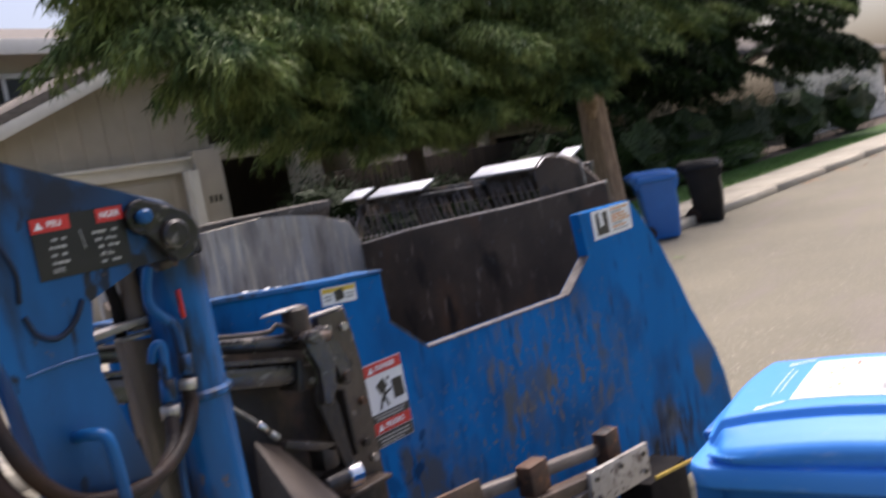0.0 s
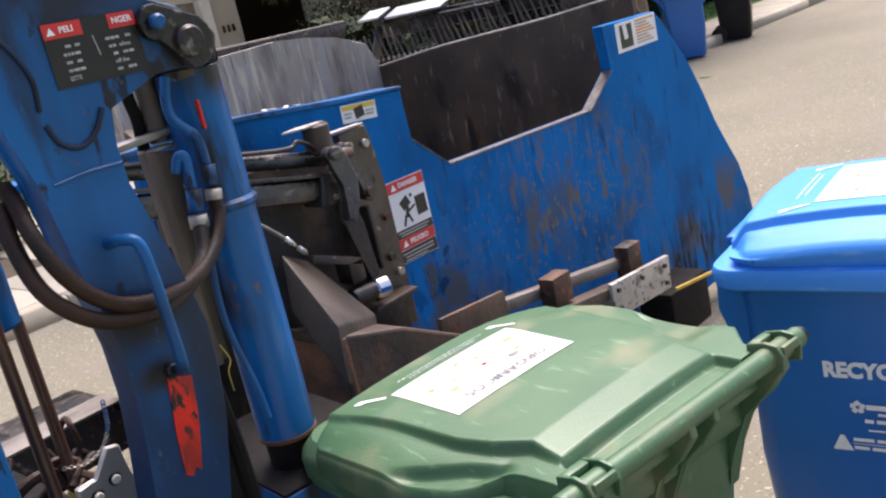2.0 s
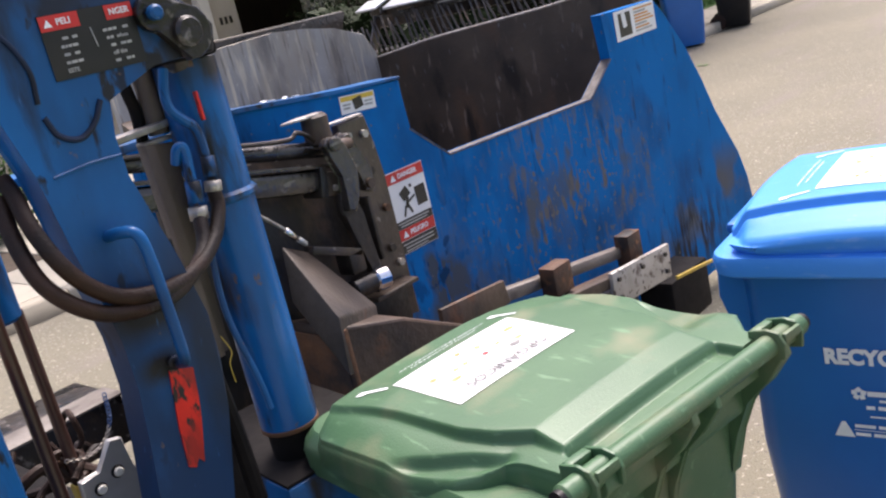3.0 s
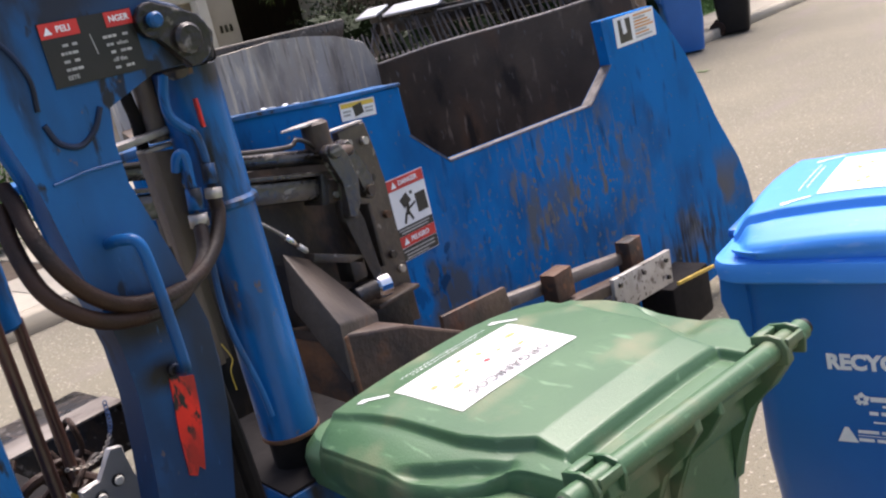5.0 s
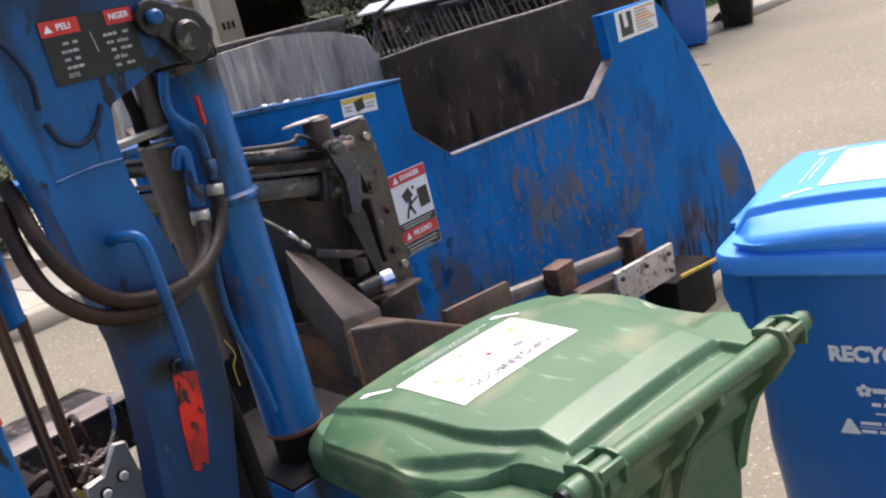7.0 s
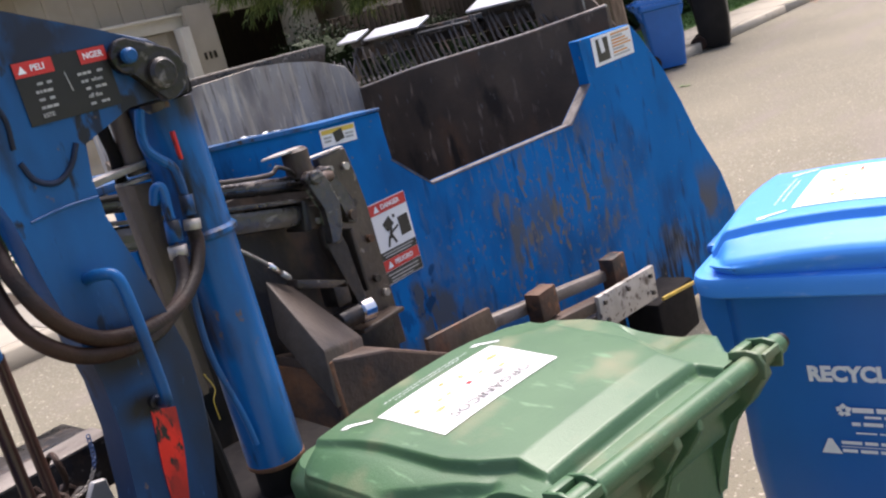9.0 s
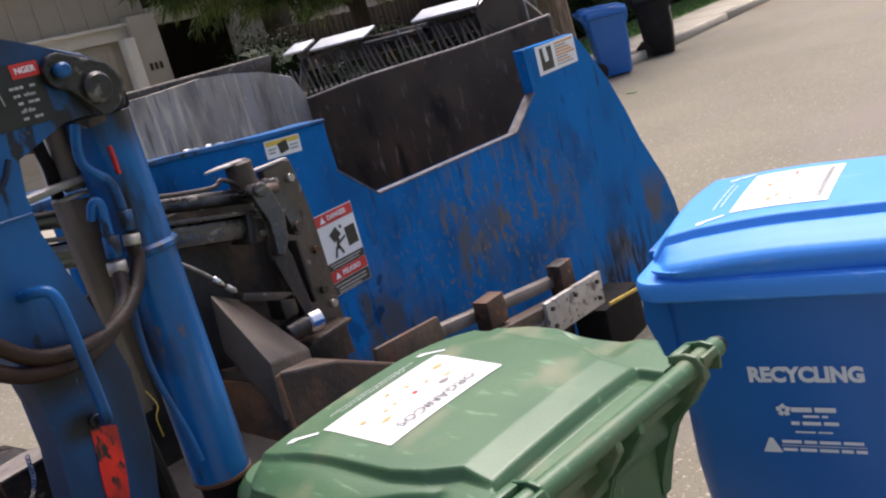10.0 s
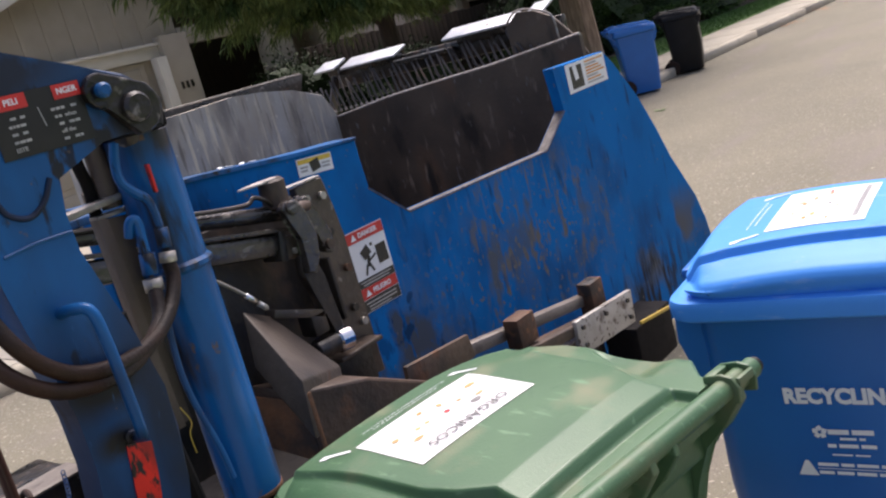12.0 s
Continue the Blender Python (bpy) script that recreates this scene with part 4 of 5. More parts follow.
for k, (x0, x1, y) in enumerate(((0.012, 0.15, -0.160), (0.02, 0.14, -0.169), (0.012, 0.15, -0.226), (0.02, 0.15, -0.237), (0.02, 0.12, -0.247))):
    part("print_bar", plate(S, x0, y - 0.002, x1, y + 0.002, 0.004, 0.0006), pale_ink, st)
for yy in (-0.019, -0.1955):
    tr = bmesh.new()
    tr.faces.new([tr.verts.new(S @ Vector(p)) for p in ((0.020, yy - 0.010, 0.0045), (0.044, yy - 0.010, 0.0045), (0.032, yy + 0.011, 0.0045))])
    part("warning_triangle", tr, white_ink, st)
part("pictogram_block", plate(S, 0.112, -0.128, 0.158, -0.068, 0.003, 0.0008, 2), black_vinyl, st)
part("pictogram_block", plate(S, 0.048, -0.092, 0.086, -0.060, 0.003, 0.0008, 28), black_vinyl, st)
for x0, y0, x1, y1, a in ((0.064, -0.122, 0.076, -0.088, -18), (0.072, -0.102, 0.108, -0.095, 22), (0.050, -0.146, 0.058, -0.112, -24), (0.074, -0.142, 0.082, -0.112, 24), (0.092, -0.064, 0.102, -0.054, 0)):
    part("pictogram_bar", plate(S, x0, y0, x1, y1, 0.003, 0.0008, a), black_vinyl, st)
S2 = facing((1.952, PY, 1.424), (1, 0, -0.07), (0.07, 0, 1))
s2 = part("caution_sticker", plate(S2, 0, -0.055, 0.138, -0.004, 0.001, 0.0012), white_vinyl, side, "small white and yellow caution sticker")
part("sticker_band", plate(S2, 0.004, -0.020, 0.134, -0.007, 0.0025, 0.0006), yellow_vinyl, s2)
part("pictogram_block", plate(S2, 0.050, -0.045, 0.086, -0.014, 0.0035, 0.0006, 12), black_vinyl, s2)
for x0, x1, y in ((0.010, 0.040, -0.030), (0.010, 0.036, -0.040), (0.094, 0.128, -0.030), (0.094, 0.126, -0.040)):
    part("print_bar", plate(S2, x0, y - 0.003, x1, y + 0.003, 0.0025, 0.0006), pale_ink, s2)
S3 = facing((3.462, PY, 1.402), (1, 0, 0.0), (0, 0, 1))
s3 = part("warning_sticker", plate(S3, 0, -0.118, 0.325, 0.0, 0.001, 0.0015), white_vinyl, side, "white warning sticker with orange print")
part("pictogram_block", plate(S3, 0.030, -0.104, 0.125, -0.012, 0.003, 0.0008), black_vinyl, s3)
part("pictogram_gap", plate(S3, 0.055, -0.07, 0.085, -0.012, 0.004, 0.0008, 8), white_vinyl, s3)
for k in range(8):
    x1 = 0.31 - 0.02 * ((k * 3) % 4)
    part("print_bar", plate(S3, 0.155, -0.016 - 0.0125 * k, x1, -0.009 - 0.0125 * k, 0.003, 0.0006), orange_vinyl if k in (0, 3) else pale_ink if k % 2 else orange_vinyl, s3)

# ---- side loading mechanism on the can ----
mech = thing("cart_lifter", (1.8, 2.4, 0.5), "greasy black steel cart lifter with rollers and rods", "lifting gear")
part("backing_plate", box((1.30, 2.505, 0.62), (1.93, 2.545, 1.335), 0.004), dark_steel, mech, "dark brown backing plate")
SLIDE = pose(0, 0, 0, 0, 12.4, 0)
part("slide_rod", rod((1.05, 2.43, 1.472), (1.765, 2.43, 1.315), 0.021, 20, bevel=0.004), greasy_steel, mech, "round greasy slide rod")
part("slide_ledge", box((0, -0.045, -0.005), (0.68, 0.030, 0.005), 0.002, Matrix.Translation((1.07, 2.43, 1.424)) @ SLIDE), greasy_steel, mech)
bar = part("slide_bar", box((0, -0.032, -0.029), (0.66, 0.032, 0.029), 0.015, Matrix.Translation((1.07, 2.425, 1.386)) @ SLIDE), greasy_steel, mech, "rounded square slide bar")
part("bar_collar", box((-0.012, -0.042, -0.040), (0.012, 0.036, 0.040), 0.004, Matrix.Translation((1.690, 2.425, 1.246)) @ SLIDE), dark_steel, bar)
part("bar_end", box((0.0, -0.036, -0.030), (0.050, 0.030, 0.032), 0.004, Matrix.Translation((1.700, 2.425, 1.236)) @ SLIDE), brown_steel, bar)
part("end_bolt", rod((1.722, 2.392, 1.222), (1.722, 2.382, 1.222), 0.009, 6), bare_steel, bar)
part("lubrication_line", tube([(1.10, 2.40, 1.470), (1.35, 2.40, 1.427), (1.515, 2.40, 1.393), (1.625, 2.40, 1.376), (1.655, 2.40, 1.386), (1.685, 2.40, 1.372), (1.712, 2.41, 1.350)], 0.006, 8), dark_steel, mech)
br = part("bracket_plate", prism([(1.833, 1.362), (1.937, 1.366), (1.950, 1.280), (1.960, 1.190), (1.962, 1.00), (1.968, 0.764), (1.863, 0.780), (1.842, 0.957), (1.836, 1.076), (1.838, 1.239)], "xz", 2.448, 2.476, 0.004), bracket_steel, mech, "brown bolted bracket plate")
for x, z, m_ in ((1.855, 1.325, bare_steel), (1.915, 1.318, bare_steel), (1.932, 1.10, rust_steel), (1.935, 0.935, bare_steel), (1.905, 1.215, dark_steel), (1.915, 0.985, dark_steel)):
    part("bolt", rod((x, 2.449, z), (x, 2.434, z), 0.012, 6), m_, br)
part("bracket_flange", box((1.80, 2.440, 1.369), (1.925, 2.466, 1.374), 0.002), worn_plate, br, "thin pale flange")
part("bracket_rib", box((1.832, 2.40, 0.98), (1.846, 2.45, 1.16), 0.003), dark_steel, br)
part("top_stub", rod((1.742, 2.425, 1.335), (1.742, 2.425, 1.412), 0.036, 20, bevel=0.006), brown_steel, mech, "rusty round stub")
part("top_plate", prism([(1.632, 2.425), (1.690, 2.400), (1.766, 2.410), (1.762, 2.440), (1.70, 2.446)], "xy", 1.409, 1.415, 0.002), worn_plate, mech, "thin pale plate")
lk = part("link_plate", prism([(1.690, 1.338), (1.706, 1.356), (1.748, 1.352), (1.766, 1.316), (1.783, 1.254), (1.770, 1.190), (1.746, 1.150), (1.716, 1.160), (1.730, 1.209), (1.731, 1.253), (1.708, 1.310)], "xz", 2.350, 2.376, 0.005), greasy_steel, mech, "curved greasy link plate")
part("link_boss", rod((1.722, 2.340, 1.336), (1.722, 2.385, 1.336), 0.019, 16, bevel=0.004), greasy_steel, lk)
lk = part("link_plate", prism([(1.784, 1.332), (1.800, 1.350), (1.822, 1.340), (1.846, 1.287), (1.871, 1.238), (1.873, 1.184), (1.858, 1.168), (1.832, 1.180), (1.830, 1.233), (1.807, 1.284)], "xz", 2.398, 2.424, 0.005), greasy_steel, mech, "curved greasy link plate")
part("link_boss", rod((1.804, 2.388, 1.328), (1.804, 2.434, 1.328), 0.017, 16, bevel=0.004), greasy_steel, lk)
part("link_pin", rod((1.73, 2.362, 1.326), (1.815, 2.40, 1.318), 0.016, 14, bevel=0.003), brown_steel, mech)
part("link_pin", rod((1.850, 2.386, 1.196), (1.850, 2.45, 1.196), 0.014, 14), brown_steel, mech)
part("lower_link", prism([(1.722, 1.206), (1.768, 1.194), (1.785, 1.132), (1.802, 0.975), (1.764, 0.970), (1.742, 1.085), (1.716, 1.150)], "xz", 2.374, 2.400, 0.005), dark_steel, mech, "dark swinging link")
part("roller_housing", box((1.700, 2.375, 0.985), (1.752, 2.435, 1.048), 0.006), dark_steel, mech)
part("roller", rod((1.766, 2.385, 0.944), (1.812, 2.380, 0.940), 0.033, 28, bevel=0.005), chrome, mech, "shiny worn roller")
part("roller_shaft", rod((1.690, 2.388, 0.946), (1.770, 2.385, 0.944), 0.028, 20, bevel=0.004), dark_steel, mech)
part("roller_shelf", box((1.768, 2.385, 0.880), (1.935, 2.460, 0.892), 0.003), bracket_steel, mech)
part("shelf_web", box((1.80, 2.44, 0.76), (1.93, 2.455, 0.880), 0.003), dark_steel, mech)
grease_rod = part("grease_rod", tube([(1.42, 2.37, 1.268), (1.496, 2.36, 1.197), (1.565, 2.36, 1.123)], 0.0048, 10), bare_steel, mech)
part("rod_nut", rod((1.512, 2.36, 1.180), (1.540, 2.36, 1.150), 0.0085, 8), chrome, grease_rod)
part("rod_nut", rod((1.545, 2.36, 1.145), (1.562, 2.36, 1.127), 0.0075, 8), aluminium, grease_rod)
part("cross_arm", box((0, -0.020, -0.012), (0.172, 0.020, 0.010), 0.003, Matrix.Translation((1.592, 2.395, 1.098)) @ pose(0, 0, 0, 0, 21.5, 0)), bracket_steel, mech)
boom = bmesh.new()
ends = [Vector(p) for p in ((1.462, 2.18, 0.985), (1.685, 2.30, 0.915), (1.592, 2.396, 1.094), (1.485, 2.355, 1.150))]
upper = [boom.verts.new(p) for p in ends]
lower = [boom.verts.new(p + Vector((-0.02, -0.01, -0.14))) for p in ends]
boom.faces.new(upper)
boom.faces.new(lower[::-1])
for k in range(4):
    boom.faces.new((upper[k], lower[k], lower[(k + 1) % 4], upper[(k + 1) % 4]))
bmesh.ops.bevel(boom, geom=list(boom.edges), offset=0.006, segments=2, affect="EDGES", profile=0.5)
part("boom", boom, boom_steel, mech, "inclined box-section boom")
bl = part("boom_foot", prism([(1.47, 0.5), (1.472, 0.955), (1.67, 0.895), (1.97, 0.735), (1.97, 0.5)], "xz", 2.19, 2.40, 0.008), brown_steel, mech, "dark square foot of the boom")
part("rust_edge", box((1.464, 2.182, 0.60), (1.480, 2.198, 0.950), 0.003), rust_steel, bl)
part("rust_edge", box((1.464, 2.20, 0.58), (1.469, 2.39, 0.93), 0.002), rust_steel, bl)
part("guard_plate", prism([(1.87, 0.72), (1.88, 0.82), (2.16, 0.795), (2.17, 0.72)], "xz", 2.27, 2.285, 0.002), brown_steel, mech)
part("guide_rail", box((0, -0.022, -0.022), (0.86, 0.022, 0.022), 0.012, Matrix.Translation((2.14, 2.36, 0.722)) @ pose(0, 0, 0, 0, 9.0, 0)), rail_steel, mech, "worn steel guide rail")
part("guide_rail", box((0, -0.03, -0.02), (1.0, 0.03, 0.02), 0.006, Matrix.Translation((2.10, 2.28, 0.66)) @ pose(0, 0, 0, 0, 8.0, 0)), brown_steel, mech)
part("stop_block", box((2.40, 2.27, 0.635), (2.50, 2.33, 0.735), 0.005), rust_block, mech, "rusty stop block")
part("stop_block", box((2.90, 2.30, 0.54), (2.99, 2.36, 0.665), 0.005), rust_block, mech, "rusty stop block")
wp = part("wear_plate", box((2.665, 2.235, 0.475), (3.06, 2.255, 0.60), 0.004, Matrix.Translation((2.86, 2.24, 0.54)) @ pose(0, 0, 0, 0, 5, 0) @ Matrix.Translation((-2.86, -2.24, -0.54))), worn_plate, mech, "pale bolted wear plate with brown stains")
for x, z in ((2.70, 0.585), (2.86, 0.57), (3.02, 0.555), (2.70, 0.52), (3.02, 0.49)):
    part("bolt", rod((x, 2.236, z), (x, 2.226, z), 0.009, 6), black_steel, wp)
part("gear_box", box((3.10, 2.27, 0.20), (3.40, 2.42, 0.405), 0.012), thick_grease, mech, "greasy black gear box")
part("strap", box((3.10, 2.24, 0.425), (3.40, 2.25, 0.438), 0.002, Matrix.Translation((3.1, 0, 0.44)) @ pose(0, 0, 0, 0, 8, 0) @ Matrix.Translation((-3.1, 0, -0.44))), cable_yellow, mech)
part("base_beam", box((1.4, 2.42, 0.30), (3.1, 2.52, 0.44), 0.01), black_steel, mech)

# ---- loader arm ----
arm = thing("loader_arm", (0.85, 1.91, 0.30), "blue hydraulic front loader arm with grease stains", "loader arm")
AY = 1.85
outline = [(0.655, 1.80), (0.70, 1.83), (0.75, 1.838), (0.79, 1.828), (0.88, 1.793), (0.99, 1.752), (1.06, 1.728), (1.10, 1.70), (1.117, 1.675), (1.105, 1.632), (0.99, 1.640), (0.898, 1.605),
           (0.888, 1.55), (0.895, 1.49), (0.934, 1.34), (0.952, 1.24), (0.953, 1.17), (0.937, 1.08), (0.897, 0.93), (0.865, 0.70), (0.742, 0.70), (0.770, 0.95), (0.790, 1.08), (0.802, 1.18), (0.802, 1.26), (0.792, 1.33), (0.777, 1.41), (0.767, 1.53), (0.745, 1.61), (0.70, 1.70)]
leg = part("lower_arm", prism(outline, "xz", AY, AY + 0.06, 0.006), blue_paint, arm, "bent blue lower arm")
part("upper_arm", prism([(0.60, 1.76), (0.815, 1.79), (0.80, 1.95), (0.755, 2.25), (0.70, 2.6), (0.48, 2.6), (0.55, 2.1)], "xz", AY + 0.02, AY + 0.08, 0.006), blue_paint, arm)
part("weld_bead", tube([(0.785, AY - 0.001, 1.518), (0.84, AY - 0.001, 1.523), (0.893, AY - 0.001, 1.522)], 0.0025, 6), blue_paint, leg)
part("plate_seam", tube([(0.70, AY - 0.001, 1.76), (0.77, AY - 0.001, 1.725), (0.80, AY - 0.001, 1.67), (0.798, AY - 0.001, 1.62)], 0.0040, 8), seam_blue, leg)
part("plate_seam", tube([(0.800, AY - 0.001, 1.60), (0.812, AY - 0.001, 1.572), (0.84, AY - 0.001, 1.560), (0.868, AY - 0.001, 1.575), (0.888, AY - 0.001, 1.605)], 0.0045, 8), seam_blue, leg)
hull = [(1.006 + 0.028 * math.cos(radians(a)), 1.708 + 0.028 * math.sin(radians(a))) for a in range(80, 281, 25)] + [(1.056 + 0.044 * math.cos(radians(a)), 1.672 + 0.044 * math.sin(radians(a))) for a in range(-100, 66, 25)]
pv = part("pivot_plate", prism(hull, "xz", AY - 0.016, AY, 0.003), black_steel, leg, "greasy black pivot plate")
part("pivot_pin", rod((1.052, AY - 0.030, 1.672), (1.052, AY - 0.01, 1.672), 0.024, 20, bevel=0.005), black_steel, pv)
part("pivot_bolt", rod((1.005, AY - 0.030, 1.708), (1.005, AY - 0.01, 1.708), 0.012, 12, bevel=0.004), blue_paint, pv)
L = facing((0.834, AY, 1.733), (1, 0, 0.0), (0, 0, 1))
lb = part("arm_label", plate(L, 0.0, -0.090, 0.147, 0.0, 0.001, 0.0012), worn_label, leg, "worn black and red warning label")
part("label_band", plate(L, 0.001, -0.022, 0.060, -0.001, 0.0025, 0.0006), red_vinyl, lb)
part("label_band", plate(L, 0.102, -0.022, 0.146, -0.001, 0.0025, 0.0006), red_vinyl, lb)
lettering("lettering", "PELI", 0.0125, L @ Matrix.Translation((0.036, -0.0115, 0.0034)), white_ink, lb, bold=0.0002)
lettering("lettering", "NGER", 0.0125, L @ Matrix.Translation((0.124, -0.0115, 0.0034)), white_ink, lb, bold=0.0002)
tr = bmesh.new()
tr.faces.new([tr.verts.new(L @ Vector(p)) for p in ((0.006, -0.017, 0.0036), (0.019, -0.017, 0.0036), (0.0125, -0.006, 0.0036))])
part("warning_triangle", tr, white_ink, lb)
r5 = random.Random(2)
for k in range(5):
    for x0, x1 in ((0.020, 0.050), (0.090, 0.128)):
        if (k, x0) in ((3, 0.090), (4, 0.020)):
            continue
        if (k, x0) == (1, 0.090):
            x1 = 0.106
        x = x0 + r5.uniform(-0.002, 0.008)
        while x < x1 - 0.004:
            w = r5.uniform(0.003, 0.009)
            if r5.random() < 0.8:
                part("print_bar", plate(L, x, -0.0365 - 0.0112 * k, x + w, -0.0325 - 0.0112 * k, 0.0025, 0.0005), pale_ink, lb)
            x += w + 0.0015
for word, x, y in (("when", 0.119, -0.0457), ("off the", 0.108, -0.0681), ("ESTE", 0.030, -0.0793)):
    lettering("lettering", word, 0.0085, L @ Matrix.Translation((x, y, 0.0028)), pale_ink, lb, bold=0.00015)
part("scratch", plate(L, 0.074, -0.055, 0.0755, -0.026, 0.0026, 0.0004, 8), pale_ink, lb)
gh = part("grab_handle", tube([(0.834, AY + 0.01, 1.412), (0.834, AY - 0.035, 1.420), (0.848, AY - 0.060, 1.412), (0.854, AY - 0.062, 1.36), (0.857, AY - 0.060, 1.29), (0.862, AY - 0.052, 1.22), (0.870, AY - 0.03, 1.197), (0.874, AY + 0.01, 1.194)], 0.0088, 12), blue_paint, leg, "blue bent-rod grab handle")
part("handle_foot", rod((0.868, AY - 0.010, 1.196), (0.868, AY + 0.002, 1.196), 0.011, 12, bevel=0.003), blue_paint, gh)
part("reflector_strip", prism([(0.857, 1.187), (0.897, 1.172), (0.891, 1.125), (0.884, 1.089), (0.874, 1.050), (0.866, 1.020), (0.858, 1.031), (0.850, 1.018), (0.838, 1.026), (0.843, 1.091)], "xz", AY - 0.0025, AY + 0.001), red_tape, leg, "worn red reflective strip")
# lift cylinder, its clevis and lines
CX, CY = 1.142, 2.005
ram = part("lift_cylinder", rod((CX, CY, 0.915), (CX, CY, 1.634), 0.056, 32, bevel=0.008), cylinder_paint, arm, "blue hydraulic lift cylinder")
part("collar", rod((CX, CY, 1.372), (CX, CY, 1.392), 0.064, 32, bevel=0.006), cylinder_paint, ram)
part("gland", rod((CX, CY, 1.632), (CX, CY, 1.655), 0.050, 28, bevel=0.004), black_steel, ram)
part("piston_rod", rod((CX - 0.02, CY - 0.02, 1.62), (CX - 0.04, CY - 0.03, 1.70), 0.030, 20), black_steel, ram)
part("clevis", box((1.080, AY + 0.075, 1.628), (1.165, AY + 0.20, 1.662), 0.008), thick_grease, arm, "clevis caked in black grease")
# thin bar in the tape's red paints a reflected highlight on the cylinder
part("bore_tag", box((1.112, CY - 0.0560, 1.525), (1.117, CY - 0.046, 1.575), 0.001), red_tape, ram)
angle = bmesh.new()
add_prism(angle, [(1.046, 1.503), (1.112, 1.495), (1.088, 1.44), (1.080, 1.30), (1.082, 1.10), (1.056, 1.10)], "xz", 2.030, 2.040, 0.002)
add_prism(angle, [(1.026, 1.507), (1.046, 1.503), (1.056, 1.10), (1.036, 1.10)], "xz", 2.012, 2.040, 0.002)
part("angle_iron", angle, post_brown, arm, "brown angle iron")
part("stub_post", rod((1.083, 2.05, 1.515), (1.083, 2.05, 1.70), 0.019, 16), post_brown, arm, "tan brown round post")
part("black_hose", tube([(1.048, 2.06, 1.66), (1.046, 2.05, 1.60), (1.056, 2.06, 1.56), (1.052, 2.06, 1.50)], 0.011, 10), thick_grease, arm)
part("link_top", box((0.97, 2.02, 1.520), (1.12, 2.06, 1.532), 0.003, Matrix.Translation((1.0, 2.0, 1.525)) @ pose(0, 0, 0, 0, -4, 0) @ Matrix.Translation((-1.0, -2.0, -1.525))), bare_steel, arm)
part("link_cap", box((1.034, 2.025, 1.503), (1.118, 2.055, 1.510), 0.002), bare_steel, arm)
part("blue_tie", box((0.95, 2.40, 1.462), (1.30, 2.50, 1.482), 0.004), blue_paint, arm)
ln = part("hydraulic_line", tube([(1.065, 1.950, 1.623), (1.051, 1.945, 1.586), (1.049, 1.940, 1.559), (1.063, 1.935, 1.538), (1.080, 1.935, 1.522), (1.086, 1.935, 1.500), (1.087, 1.935, 1.467)], 0.0085, 10), blue_paint, arm)
part("fitting", rod((1.089, 1.935, 1.467), (1.085, 1.935, 1.433), 0.0130, 6), blue_paint, ln)
part("fitting", rod((1.085, 1.935, 1.425), (1.082, 1.935, 1.407), 0.0150, 10), bare_steel, ln)
l2 = part("hydraulic_line", tube([(1.036, 1.950, 1.469), (1.039, 1.940, 1.492), (1.047, 1.935, 1.495), (1.050, 1.935, 1.479), (1.046, 1.935, 1.441), (1.048, 1.935, 1.435)], 0.0090, 10), blue_paint, arm)
part("fitting", rod((1.048, 1.935, 1.435), (1.043, 1.935, 1.399), 0.0145, 6), blue_paint, l2)
part("fitting", rod((1.042, 1.935, 1.392), (1.040, 1.935, 1.370), 0.0165, 10), bare_steel, l2)
part("hydraulic_hose", tube([(0.737, 1.900, 1.532), (0.737, 1.880, 1.507), (0.732, 1.850, 1.463), (0.742, 1.826, 1.408), (0.768, 1.822, 1.365), (0.806, 1.822, 1.332), (0.853, 1.822, 1.317), (0.918, 1.850, 1.307), (0.986, 1.880, 1.314), (1.043, 1.910, 1.340), (1.078, 1.930, 1.379), (1.082, 1.935, 1.407)], 0.0125, 12), rubber, arm, "thick brown-black hydraulic hose")
part("hydraulic_hose", tube([(0.722, 1.900, 1.508), (0.712, 1.870, 1.450), (0.714, 1.840, 1.391), (0.737, 1.824, 1.350), (0.777, 1.822, 1.318), (0.828, 1.822, 1.302), (0.891, 1.840, 1.295), (0.957, 1.870, 1.305), (1.013, 1.905, 1.331), (1.037, 1.930, 1.371)], 0.0125, 12), rubber, arm, "thick brown-black hydraulic hose")
part("inner_plate", prism([(0.92, 1.34), (0.95, 1.30), (0.965, 1.20), (0.955, 0.75), (0.86, 0.75)], "xz", AY + 0.065, AY + 0.085, 0.003), thick_grease, arm)
part("black_conduit", tube([(0.955, 1.93, 1.36), (0.965, 1.93, 1.2), (0.985, 1.94, 1.0), (0.99, 1.94, 0.85)], 0.017, 10), thick_grease, arm)
part("wire", tube([(1.02, 1.95, 1.16), (1.026, 1.94, 1.13), (1.016, 1.94, 1.11), (1.022, 1.95, 1.07)], 0.0011, 6), cable_yellow, arm)
part("small_pipe", tube([(1.065, 1.96, 1.36), (1.05, 1.96, 1.2), (1.075, 1.96, 1.05), (1.082, 1.96, 0.985)], 0.006, 8), blue_paint, arm)
beam_turn = Matrix.Translation((1.03, 1.905, 0)) @ pose(0, 0, 0, 0, 0, -7.5)
part("cylinder_foot", rod((CX, CY, 0.850), (CX, CY, 0.920), 0.048, 24, bevel=0.006), thick_grease, arm)
part("rust_ring", rod((CX, CY, 0.913), (CX, CY, 0.923), 0.0575, 32, bevel=0.002), rust_steel, ram)
fork = part("fork_tube", box((0.0, 0.0, 0.58), (0.30, 0.42, 0.850), 0.012, beam_turn), blue_paint, arm, "blue square fork tube")
